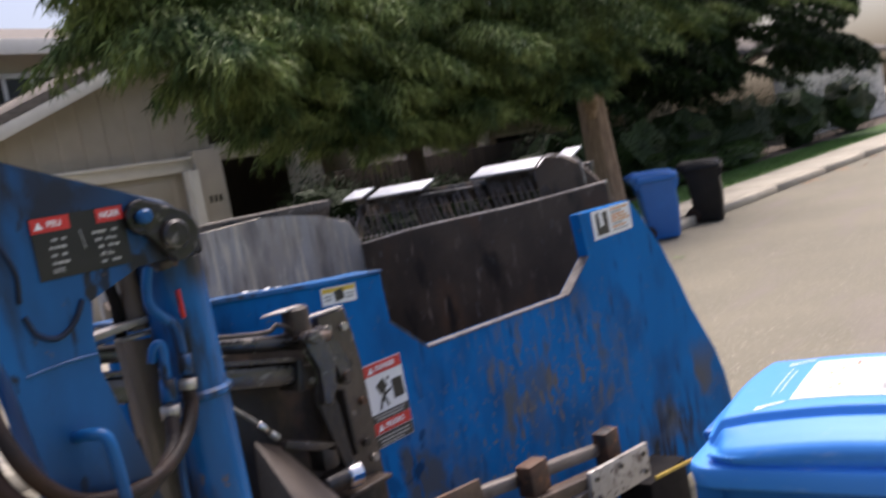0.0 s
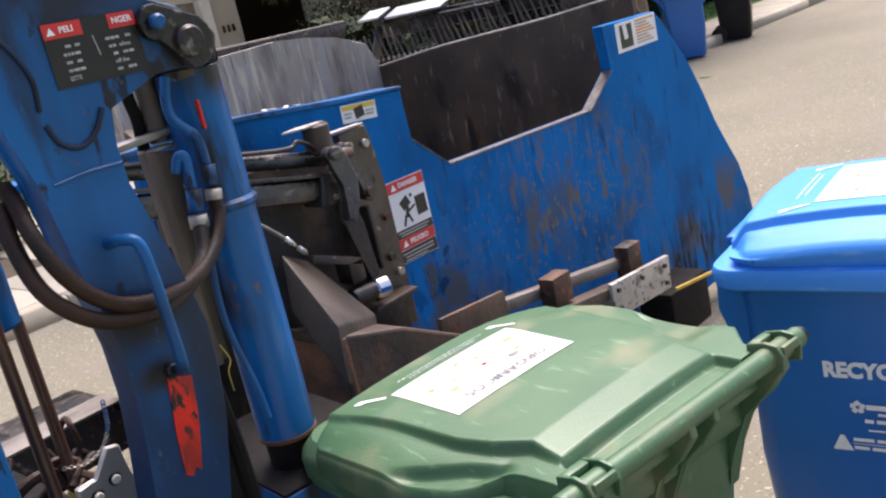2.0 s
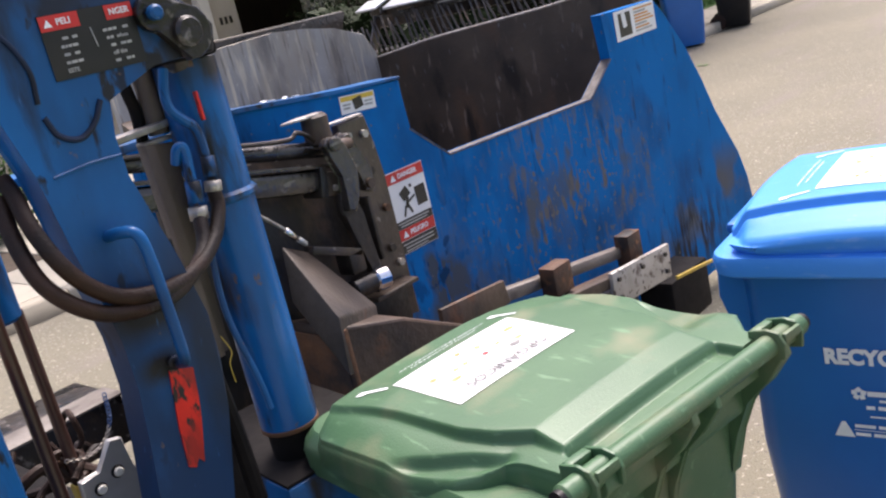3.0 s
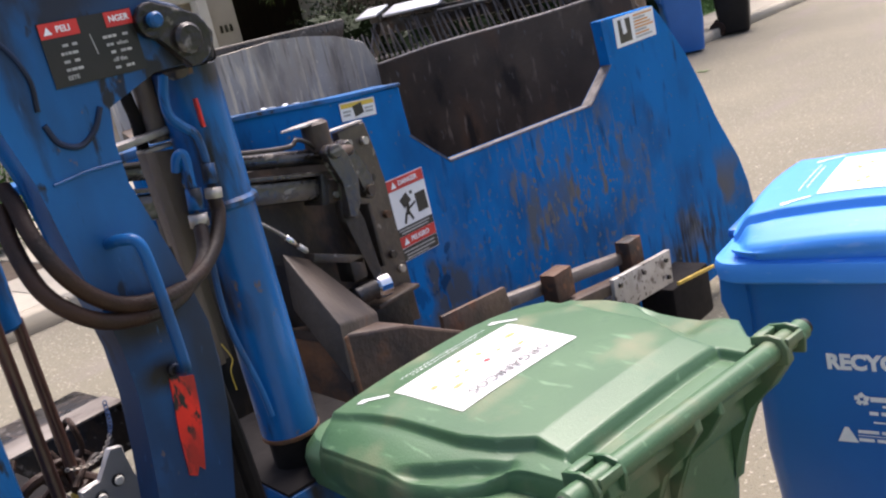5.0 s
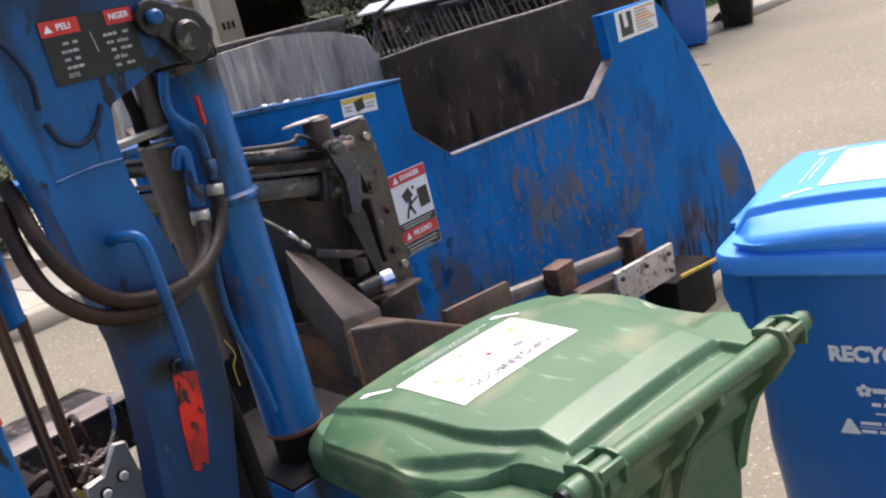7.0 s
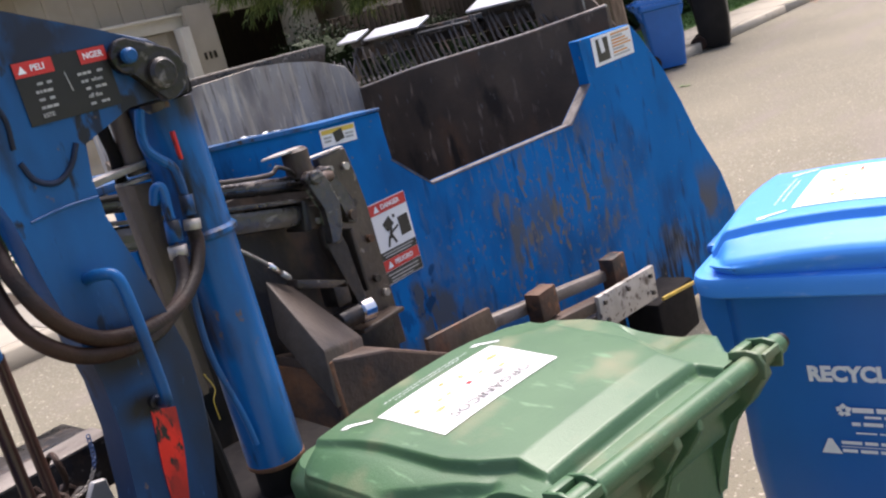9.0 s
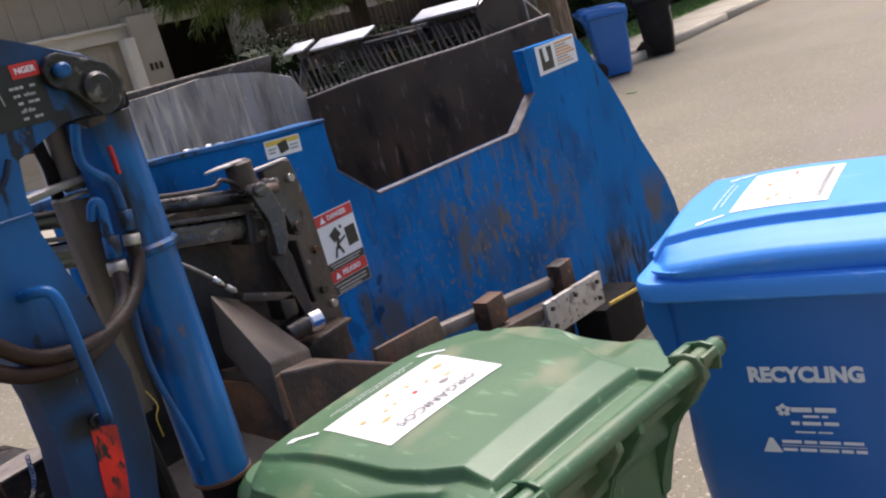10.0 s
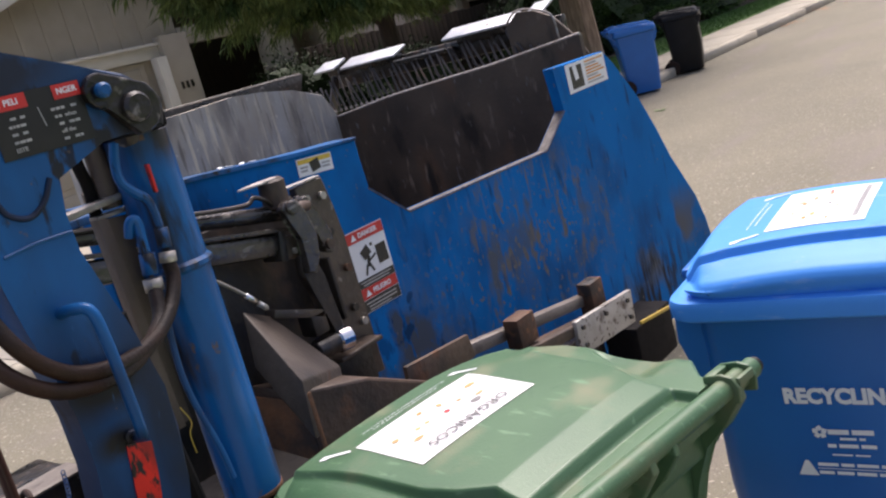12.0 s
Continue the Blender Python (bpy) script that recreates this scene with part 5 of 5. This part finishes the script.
part("greasy_cover", box((0.004, 0.006, 0.849), (0.295, 0.415, 0.856), 0.002, beam_turn), thick_grease, fork, "greasy dark top plate")

# ---- front of the truck ----
cab = thing("truck_front", (0.45, 2.2, 0.30), "blue truck front with rods, cables and a steel bumper", "truck")
pn = part("fender", loft([[Vector((0.62 - r, y, z)) for r, y in ((0.045, 1.86), (0.012, 1.875), (0.0, 1.91), (0.0, 2.06), (0.9, 2.06), (0.9, 1.86))] for z in (0.55, 1.36, 1.40)]), blue_paint, cab, "blue fender with a white band")
part("white_band", loft([[Vector((0.6225 - r, y, z)) for r, y in ((0.047, 1.8575), (0.012, 1.8725), (0.0, 1.91), (0.0, 2.06), (0.9, 2.06), (0.9, 1.8575))] for z in (1.235, 1.335)]), white_vinyl, pn)
for z in (1.228, 1.335):
    part("red_stripe", loft([[Vector((0.623 - r, y, zz)) for r, y in ((0.047, 1.857), (0.012, 1.872), (0.0, 1.91), (0.0, 2.06), (0.9, 2.06), (0.9, 1.857))] for zz in (z, z + 0.009)]), red_vinyl, pn)
for x, xr, y, zt, zb in ((0.745, 0.779, 2.14, 2.1, 1.288), (0.668, 0.702, 2.02, 2.0, 1.36)):
    cy = part("side_cylinder", rod((x, y, zb), (x, y, zt), 0.040, 24, bevel=0.006), blue_paint, cab, "blue hydraulic cylinder")
    part("piston_rod", rod((xr, y, 0.98), (xr, y, zb + 0.01), 0.0105, 16), rod_brown, cy)
    part("collar", rod((x, y, 1.50), (x, y, 1.515), 0.047, 24, bevel=0.004), blue_paint, cy)
hd = part("hose_fitting", rod((0.66, 1.93, 1.585), (0.69, 1.90, 1.64), 0.022, 8), blue_paint, cab)
part("fitting_nut", rod((0.655, 1.935, 1.565), (0.662, 1.93, 1.588), 0.026, 6), brown_steel, hd)
part("bumper", box((0.20, 3.0, 0.62), (1.28, 3.28, 0.765), 0.008), black_steel, cab, "grey channel bumper")
part("bumper_top", box((0.20, 2.985, 0.765), (1.28, 3.10, 0.773), 0.002), rail_steel, cab)
bp = part("mount_plate", prism([(0.827, 1.036), (0.851, 1.030), (0.851, 0.975), (0.872, 0.925), (0.850, 0.895), (0.80, 0.895), (0.755, 0.955), (0.757, 0.992), (0.796, 0.988), (0.814, 1.016)], "xz", 2.08, 2.095, 0.003), aluminium, cab, "cast aluminium mounting plate")
for x, z in ((0.823, 0.978), (0.786, 0.964)):
    bolt = part("bolt", rod((x, 2.081, z), (x, 2.075, z), 0.012, 16, bevel=0.002), black_plastic, bp)
    part("bolt_head", rod((x, 2.076, z), (x, 2.070, z), 0.0085, 16, bevel=0.002), white_trim, bolt)
part("chassis_beam", box((0.30, 2.2, 0.50), (0.86, 2.9, 0.85), 0.01), thick_grease, cab)
rr = random.Random(8)
for k in range(16):
    x, y, z = rr.uniform(0.62, 0.83), rr.uniform(2.10, 2.3), rr.uniform(0.94, 1.04)
    pts = [(x, y, z)]
    for j in range(4):
        pts.append((pts[-1][0] + rr.uniform(-0.05, 0.05), pts[-1][1] + rr.uniform(-0.04, 0.04), pts[-1][2] + rr.uniform(-0.06, 0.03)))
    part("cable", tube(pts, rr.uniform(0.005, 0.011), 8), cable_yellow if k == 5 else rubber, cab)
chain_run = [(0.868, 2.13, 1.10), (0.858, 2.12, 1.055), (0.835, 2.12, 1.022), (0.800, 2.12, 1.012), (0.765, 2.13, 1.020)]
path = curve_through(chain_run, 7)
for k, (p, q) in enumerate(zip(path, path[1:])):
    d = (q - p).normalized()
    across = d.cross(Vector((0, 1, 0.2))).normalized() if k % 2 else d.cross(Vector((0.2, 0, 1))).normalized()
    mid_, reach = (p + q) / 2, (q - p).length * 0.72
    ring = bmesh.new()
    add_tube(ring, [mid_ + d * reach * math.cos(w) + across * 0.0035 * math.sin(w) for w in [math.tau * i / 10 for i in range(11)]], 0.0013, 5, False)
    part("chain_link", ring, rope_blue if k < 9 else bare_steel, cab)

# ---- trees and shrubs ----
def limb(bm, a, b, r0, r1, bend=0.15, seed=0):
    q = random.Random(seed)
    a, b = Vector(a), Vector(b)
    mids = [a.lerp(b, t) + Vector((q.uniform(-bend, bend), q.uniform(-bend, bend), q.uniform(0, bend))) * math.sin(math.pi * t) for t in (0, 0.33, 0.66, 1)]
    add_tube(bm, mids, r0, 8, True, r1)


def conifer(name, base, trunk_r, height, clumps, leaf_mat, label, seed, leaf=(0.07, 0.20), per=110, width=0.011, wood=None):
    """A trunk with limbs to each clump of drooping sprays; clumps are (centre, radii, number of sprays)."""
    t = thing(name, base, label, "tree", "street trees")
    b = bmesh.new()
    bx, by, bz = base
    limb(b, (bx, by, bz - 0.1), (bx - 0.25, by, bz + height), trunk_r * 1.15, trunk_r * 0.35, 0.12, seed)
    if trunk_r > 0.25:
        limb(b, (bx - 0.05, by, bz + 1.7), (bx - 1.3, by - 0.2, bz + 3.6), trunk_r * 0.55, trunk_r * 0.35, 0.1, seed + 40)
    part("trunk", b, wood or bark, t)
    q = np.random.default_rng(seed)
    roots, dirs, lens = [], [], []
    for k, (cc, rad, num) in enumerate(clumps):
        lb_ = bmesh.new()
        limb(lb_, (bx - 0.08, by, bz + min(height * 0.85, max(1.6, cc[2] - bz - 0.8))), cc, trunk_r * 0.38, 0.03, 0.3, seed + k)
        part("limb", lb_, wood or bark, t)
        for _ in range(max(4, num // 4)):
            o0 = np.array(cc) + q.uniform(-1, 1, 3) * np.array(rad) * (0.7, 0.7, 1.0)
            ang = q.uniform(0, math.tau)
            way = np.array([math.cos(ang), math.sin(ang), 0.05])
            across_ = np.array([-math.sin(ang), math.cos(ang), 0.0])
            reach = q.uniform(0.55, 1.05) * float(np.mean(rad[:2]))
            for s_ in np.linspace(0.08, 1.0, 9):
                c0 = o0 + way * reach * s_ - np.array([0, 0, 0.42 * reach * s_ * s_])
                for sgn in (-1, 1):
                    o = way * 0.55 + across_ * sgn * (0.9 - 0.35 * s_) + np.array([0, 0, -0.22])
                    o /= np.linalg.norm(o)
                    L0 = q.uniform(0.32, 0.62) * (1.1 - 0.4 * s_)
                    m_ = per // 2
                    h = q.uniform(0, 1, m_)
                    p = c0 + np.outer(h * L0, o) + np.outer(-(h ** 2) * L0 * 0.42, [0, 0, 1]) + q.normal(size=(m_, 3)) * (0.05, 0.05, 0.03)
                    d_ = o * 0.8 + q.normal(size=(m_, 3)) * 0.45 + np.array([0, 0, -0.75])
                    roots.append(p)
                    dirs.append(d_)
                    lens.append(q.uniform(leaf[0], leaf[1], m_))
    roots, dirs, lens = np.concatenate(roots) - np.array(base), np.concatenate(dirs), np.concatenate(lens)
    me = blades("crown", leaf_mat, roots, dirs, lens, np.full(len(lens), width), seed + 1, 0.25)
    ob = new("crown", me)
    ob.parent = t
    return t


conifer("conifer_tree", (15.8, 9.6, 0.14), 0.30, 6.5,
        [((15.0, 9.4, 5.0), (2.2, 1.8, 1.2), 100), ((12.8, 9.2, 4.6), (1.9, 1.5, 1.0), 100), ((17.5, 9.8, 5.0), (2.2, 1.8, 1.2), 80), ((13.4, 9.0, 3.8), (1.6, 1.0, 0.5), 70),
         ((11.2, 9.1, 4.3), (1.5, 1.2, 0.9), 70), ((19.8, 10.5, 5.0), (2.2, 1.6, 1.2), 70), ((14.0, 9.4, 6.4), (2.8, 1.8, 0.9), 90), ((12.9, 9.2, 3.2), (1.1, 0.8, 0.4), 50), ((14.6, 9.0, 3.6), (1.2, 0.8, 0.4), 50), ((13.5, 9.0, 2.9), (0.9, 0.7, 0.25), 40), ((22.5, 10.6, 5.4), (2.2, 1.4, 0.8), 60), ((26.5, 10.8, 5.5), (2.6, 1.5, 0.8), 60)], needle, "tall conifer with drooping green sprays and reddish trunk", 11)
conifer("conifer_tree", (11.6, 10.6, 0.14), 0.16, 6.0,
        [((9.8, 9.6, 4.3), (1.9, 1.4, 1.0), 110), ((7.9, 9.0, 4.1), (1.5, 1.1, 0.9), 90), ((8.7, 9.0, 3.4), (1.3, 0.9, 0.4), 60), ((10.6, 9.3, 3.5), (1.4, 0.9, 0.4), 60), ((6.6, 8.7, 4.2), (1.1, 0.8, 0.7), 60),
         ((9.0, 10.2, 5.6), (2.4, 1.6, 0.9), 90), ((12.0, 9.8, 3.9), (1.3, 1.0, 0.6), 60),
         ((5.3, 8.5, 4.3), (0.9, 0.7, 0.7), 60), ((6.4, 8.6, 3.6), (1.0, 0.7, 0.4), 50), ((8.4, 9.0, 3.0), (0.9, 0.7, 0.3), 40), ((11.2, 9.4, 3.1), (1.1, 0.8, 0.4), 50), ((9.9, 9.4, 3.2), (1.0, 0.7, 0.3), 40), ((7.2, 8.8, 3.1), (0.8, 0.6, 0.3), 40), ((9.2, 9.2, 2.75), (1.0, 0.7, 0.25), 40), ((10.7, 9.4, 2.7), (1.0, 0.7, 0.25), 40), ((12.2, 9.6, 2.75), (1.0, 0.7, 0.25), 40)],
        needle, "conifer with a dark trunk and hanging needle sprays", 12, wood=dark_bark)
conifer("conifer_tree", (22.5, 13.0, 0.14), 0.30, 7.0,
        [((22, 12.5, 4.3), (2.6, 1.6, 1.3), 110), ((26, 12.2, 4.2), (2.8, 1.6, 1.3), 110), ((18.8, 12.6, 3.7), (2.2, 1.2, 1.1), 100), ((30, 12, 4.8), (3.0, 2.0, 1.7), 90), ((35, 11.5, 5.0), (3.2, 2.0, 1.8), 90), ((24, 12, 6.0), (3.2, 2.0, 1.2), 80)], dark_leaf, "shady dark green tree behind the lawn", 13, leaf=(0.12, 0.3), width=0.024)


def shrub(loc, rad, mat, label, seed, num=2600, leaf=0.07, name="shrub"):
    t = thing(name, loc, label, "shrub", "front yard shrubs", at_world=False)
    q = np.random.default_rng(seed)
    b = bmesh.new()
    bmesh.ops.create_icosphere(b, subdivisions=3, radius=1.0)
    for v in b.verts:
        k = 0.76 + 0.42 * noise.noise(v.co * 2.3 + Vector((seed, 0, 0)))
        v.co = Vector((v.co.x * rad[0] * k, v.co.y * rad[1] * k, rad[2] * 0.9 + v.co.z * rad[2] * k))
    # solid dark core: its colour stands in for the shade between the leaves
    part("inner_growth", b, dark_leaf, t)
    d_ = q.normal(size=(num, 3))
    d_ /= np.linalg.norm(d_, axis=1, keepdims=True)
    lump = np.array([1.02 + 0.50 * noise.noise(Vector(w_) * 2.3 + Vector((seed, 0, 0))) for w_ in d_.tolist()]) + q.normal(size=num) * 0.11
    p = d_ * np.array(rad) * (lump * 0.88)[:, None] + np.array([0, 0, rad[2] * 0.92])
    p[:, 2] = np.maximum(p[:, 2], 0.02)
    ob = new("leaves", blades("leaves", mat, p, d_ + q.normal(size=(num, 3)) * 0.7, q.uniform(leaf * 0.6, leaf * 1.4, num), np.full(num, leaf * 0.22), seed))
    ob.parent = t


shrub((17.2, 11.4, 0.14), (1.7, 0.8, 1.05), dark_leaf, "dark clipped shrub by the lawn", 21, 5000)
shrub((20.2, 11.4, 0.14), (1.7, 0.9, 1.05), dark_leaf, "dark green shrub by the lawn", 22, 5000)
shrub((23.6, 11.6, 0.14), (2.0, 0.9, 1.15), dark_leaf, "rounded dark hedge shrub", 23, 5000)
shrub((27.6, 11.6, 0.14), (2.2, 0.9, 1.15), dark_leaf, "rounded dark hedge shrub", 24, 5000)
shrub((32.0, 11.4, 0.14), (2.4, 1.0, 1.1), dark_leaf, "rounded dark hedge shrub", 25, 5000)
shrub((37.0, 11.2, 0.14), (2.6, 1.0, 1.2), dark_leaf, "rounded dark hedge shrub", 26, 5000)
shrub((22.0, 10.9, 0.14), (1.3, 0.5, 0.35), bush_leaf, "low green planting at the lawn edge", 27, 3000)
shrub((25.4, 10.9, 0.14), (1.5, 0.5, 0.35), bush_leaf, "low green planting at the lawn edge", 28, 3000)
shrub((11.2, 12.6, 0.14), (1.1, 0.7, 0.95), dark_leaf, "dark rounded shrub beside the entry", 29, 4000)
shrub((13.2, 12.0, 0.14), (1.5, 0.7, 0.8), dark_leaf, "dark rounded shrub before the fence", 30, 4000)
shrub((9.75, 13.0, 0.14), (0.35, 0.3, 0.55), bush_leaf, "small clipped shrub beside the garage", 31, 2500)
shrub((3.4, 10.4, 0.14), (0.9, 0.6, 0.45), bush_leaf, "leafy green shrub behind the pavement", 32, 4000)
shrub((2.0, 10.2, 0.14), (0.8, 0.6, 0.5), bush_leaf, "leafy green shrub behind the pavement", 33, 4000)

# ---- fence ----
fence = thing("fence", (15.5, 12.9, 0.14), "dark stained vertical board fence", "fence")
b = bmesh.new()
add_box(b, (-0.07, -0.012, 0.0), (0.07, 0.012, 1.85), 0.004)
board = finish(b, "board", dark_wood_and_shade, 30)
for i in range(72):
    ob = new("board", board)
    ob.parent = fence
    ob.location = (-3.6 + i * 0.15, random.uniform(-0.006, 0.006), random.uniform(-0.02, 0.02))
part("rail", box((11.9, 12.93, 0.5), (22.6, 12.98, 0.6)), dark_wood_and_shade, fence)
part("rail", box((11.9, 12.93, 1.6), (22.6, 12.98, 1.7)), dark_wood_and_shade, fence)

# ---- houses ----
house = thing("house", (7.5, 16, 0.14), "beige two-storey house with a gabled garage", "house")
HYW = 14.0
wall = part("wall", prism([(4.3, 0.1), (4.3, 2.55), (9.0, 4.40), (10.1, 3.97), (10.1, 0.1)], "xz", HYW, HYW + 0.25), siding, house, "beige board and batten garage gable")
b = bmesh.new()
add_box(b, (-0.025, -0.02, 0.0), (0.025, 0.0, 1.0))
batten = finish(b, "batten", siding, 0)
for i in range(14):
    x = 4.5 + i * 0.41
    h = 2.55 + (x - 4.3) * 0.394 if x < 9.0 else 4.40 - (x - 9.0) * 0.394
    ob = new("batten", batten)
    ob.parent = wall
    ob.location = Vector((x, HYW, 2.62)) - ORIGIN[house]
    ob.scale = (1, 1, max(0.05, h - 2.75))
part("garage_beam", box((4.3, HYW - 0.10, 2.42), (9.6, HYW - 0.002, 2.62), 0.01), white_trim, house)
part("beam_ledge", box((4.3, HYW - 0.16, 2.62), (9.6, HYW - 0.002, 2.67), 0.006), white_trim, house)
door = part("garage_door", box((4.7, HYW - 0.04, 0.16), (9.25, HYW - 0.003, 2.40), 0.004), siding, house, "closed beige garage door")
for j in range(4):
    for i in range(4):
        part("door_panel", box((4.82 + i * 1.11, HYW - 0.055, 0.26 + j * 0.54), (5.80 + i * 1.11, HYW - 0.041, 0.70 + j * 0.54), 0.01), siding, door)
pl = part("pillar", box((9.35, HYW - 0.30, 0.14), (9.55, HYW - 0.11, 2.42), 0.01), white_trim, house, "white garage post")
pw = part("pier", box((9.58, HYW - 0.22, 0.14), (10.12, HYW - 0.004, 2.75), 0.01), stucco, house)
for k in range(3):
    part("number_bar", box((9.72 + k * 0.10, HYW - 0.235, 1.83), (9.77 + k * 0.10, HYW - 0.221, 1.95), 0.003), black_steel, pw)
rk = bmesh.new()
for p0, p1 in (((4.0, 2.50), (9.0, 4.47)), ((9.0, 4.47), (13.6, 2.66))):
    dx, dz = p1[0] - p0[0], p1[1] - p0[1]
    add_prism(rk, [p0, p1, (p1[0], p1[1] - 0.20), (p0[0], p0[1] - 0.20)], "xz", HYW - 0.45, HYW - 0.40, 0.004)
part("fascia", rk, white_trim, house)
rf = bmesh.new()
add_prism(rf, [(3.9, 2.47), (9.0, 4.48), (13.7, 2.63), (13.7, 2.75), (9.0, 4.62), (3.9, 2.59)], "xz", HYW - 0.46, 20, 0.0)
part("roof", rf, roof_shingle, house)
# the fence's dark colour stands in for the shade of the recessed entry
part("entry_wall", box((10.12, 15.6, 0.14), (13.6, 15.8, 2.9), 0.0), dark_wood_and_shade, house, "entry wall with the recess's shade in its dark colour")
part("entry_pier", box((11.95, HYW - 0.1, 0.14), (12.55, HYW + 0.25, 2.62), 0.01), stucco, house)
part("entry_header", box((10.12, HYW, 2.55), (13.6, HYW + 0.25, 2.85), 0.01), stucco, house)
part("side_wall", box((13.4, HYW, 0.14), (13.6, 20, 2.7), 0.0), stucco, house)
UY = 17.5
part("upper_wall", box((2.0, UY, 2.4), (12.5, UY + 0.25, 5.35)), stucco, house)
part("upper_roof", prism([(UY - 0.6, 5.20), (UY + 4, 6.5), (UY + 8.5, 5.2), (UY + 8.5, 5.36), (UY + 4, 6.68), (UY - 0.6, 5.38)], "yz", 1.5, 13.0), roof_shingle, house)
part("eave_board", box((1.5, UY - 0.64, 5.12), (13.0, UY - 0.60, 5.40), 0.006), white_trim, house)
win = part("window", box((7.3, UY - 0.05, 3.95), (9.5, UY - 0.002, 4.80)), glass, house, "dark window with white bars")
for x in (7.3, 7.85, 8.4, 8.95, 9.5):
    part("window_bar", box((x - 0.04, UY - 0.09, 3.92), (x + 0.04, UY - 0.052, 4.83), 0.006), white_trim, win)
for z in (3.92, 4.83):
    part("window_frame", box((7.25, UY - 0.09, z - 0.05), (9.55, UY - 0.053, z + 0.05), 0.006), white_trim, win)

house2 = thing("house", (27, 17, 0.14), "low tan stucco house behind hedges", "house")
part("wall", box((18.5, 15.5, 0.1), (31.5, 15.75, 2.75)), stucco, house2)
part("wall", box((18.5, 15.75, 0.1), (18.75, 23, 2.75)), stucco, house2)
part("roof", prism([(14.8, 2.65), (19, 4.2), (23.2, 2.65), (23.2, 2.8), (19, 4.36), (14.8, 2.8)], "yz", 18.0, 32.0), roof_shingle, house2)
w2 = part("window", box((20.5, 15.45, 1.0), (22.4, 15.498, 2.2)), glass, house2)
part("window_frame", box((20.4, 15.42, 2.2), (22.5, 15.497, 2.3), 0.006), white_trim, w2)
w3 = part("window", box((26.0, 15.45, 1.0), (28.2, 15.498, 2.2)), glass, house2)
part("window_frame", box((25.9, 15.42, 2.2), (28.3, 15.497, 2.3), 0.006), white_trim, w3)
for x in (19.3, 24.6):
    part("porch_post", box((x, 15.0, 0.14), (x + 0.25, 15.25, 2.75), 0.01), white_trim, house2)
house3 = thing("house", (45, 16, 0.14), "pale house further along the street", "house")
part("wall", box((37, 13.5, 0.1), (52, 13.75, 3.4)), white_trim, house3)
part("roof", prism([(12.9, 3.3), (18, 5.0), (23, 3.3), (23, 3.5), (18, 5.2), (12.9, 3.5)], "yz", 36.5, 52.5), roof_shingle, house3)
part("chimney", box((41, 17, 4.4), (42, 18, 6.2)), stucco, house3)

# ---- litter and marks on the road ----
leaf_green = material("leaf_green", (0.10, 0.24, 0.04), (0.14, 0.28, 0.06), 30, 0.6, bump=0.0)
leaf_orange = material("leaf_orange", (0.42, 0.20, 0.08), (0.34, 0.17, 0.08), 30, 0.7, bump=0.0)


def leaf_sprig(x, y, size, mat, label, num, seed, z=0.004):
    q = random.Random(seed)
    bm = bmesh.new()
    for _ in range(num):
        a, r = q.uniform(0, math.tau), q.uniform(0, size)
        c_ = Vector((x + r * math.cos(a), y + r * math.sin(a), z + q.uniform(0, 0.012)))
        d1 = Vector((math.cos(a * 3), math.sin(a * 3), q.uniform(-0.1, 0.3))) * q.uniform(0.03, 0.06)
        d2 = Vector((-d1.y, d1.x, q.uniform(-0.01, 0.01))) * 0.35
        bm.faces.new([bm.verts.new(c_ + v) for v in (-d1, d2, d1, -d2)])
    solo("leaf_litter", bm, mat, (x, y, 0.0), label, "leaves", "leaves on the road", smooth=0)


leaf_sprig(10.9, 5.93, 0.10, leaf_green, "small green leafy sprig lying on the asphalt", 9, 1)
leaf_sprig(19.5, 7.00, 0.5, leaf_orange, "brown fallen leaves in the gutter", 40, 2)
leaf_sprig(21.5, 7.02, 0.6, leaf_orange, "brown fallen leaves in the gutter", 40, 3)
leaf_sprig(24.0, 7.00, 0.5, leaf_orange, "brown fallen leaves in the gutter", 30, 4)
# paper scraps caught on the top edge of the can
q9 = random.Random(9)
for k in range(4):
    x = 1.72 + 0.035 * k + q9.uniform(-0.01, 0.01)
    bm = bmesh.new()
    add_box(bm, (-0.011, -0.006, -0.002), (0.011, 0.007, 0.002), 0.001, Matrix.Translation((x, PY + 0.03, 1.4745 - (x - 1.62) * 0.093)) @ pose(0, 0, 0, q9.uniform(-12, 12), q9.uniform(-8, 8), q9.uniform(0, 90)))
    solo("paper_scrap", bm, white_vinyl, (x, PY + 0.05, 1.45), "torn white paper scrap on the blue steel edge", "litter", "paper scraps")
# worn print on the far carts
for t_, w_ in ((far_blue, 0.10), (far_black, 0.09)):
    for z_, k_ in ((0.76, 1.0), (0.70, 0.6)):
        part("print_bar", plate(facing((0.0, 0.290 - (0.9 - z_) * 0.055, z_), (-1, 0, 0), (0, 0.055, 1)), -w_ * k_ / 2 - 0.05, -0.015, w_ * k_ / 2 - 0.05, 0.015, 0.0, 0.001), white_ink, t_)
        part("print_bar", plate(side_at(0.03, z_), -w_ * k_ / 2, -0.015, w_ * k_ / 2, 0.015, 0.0005, 0.001), white_ink, t_)
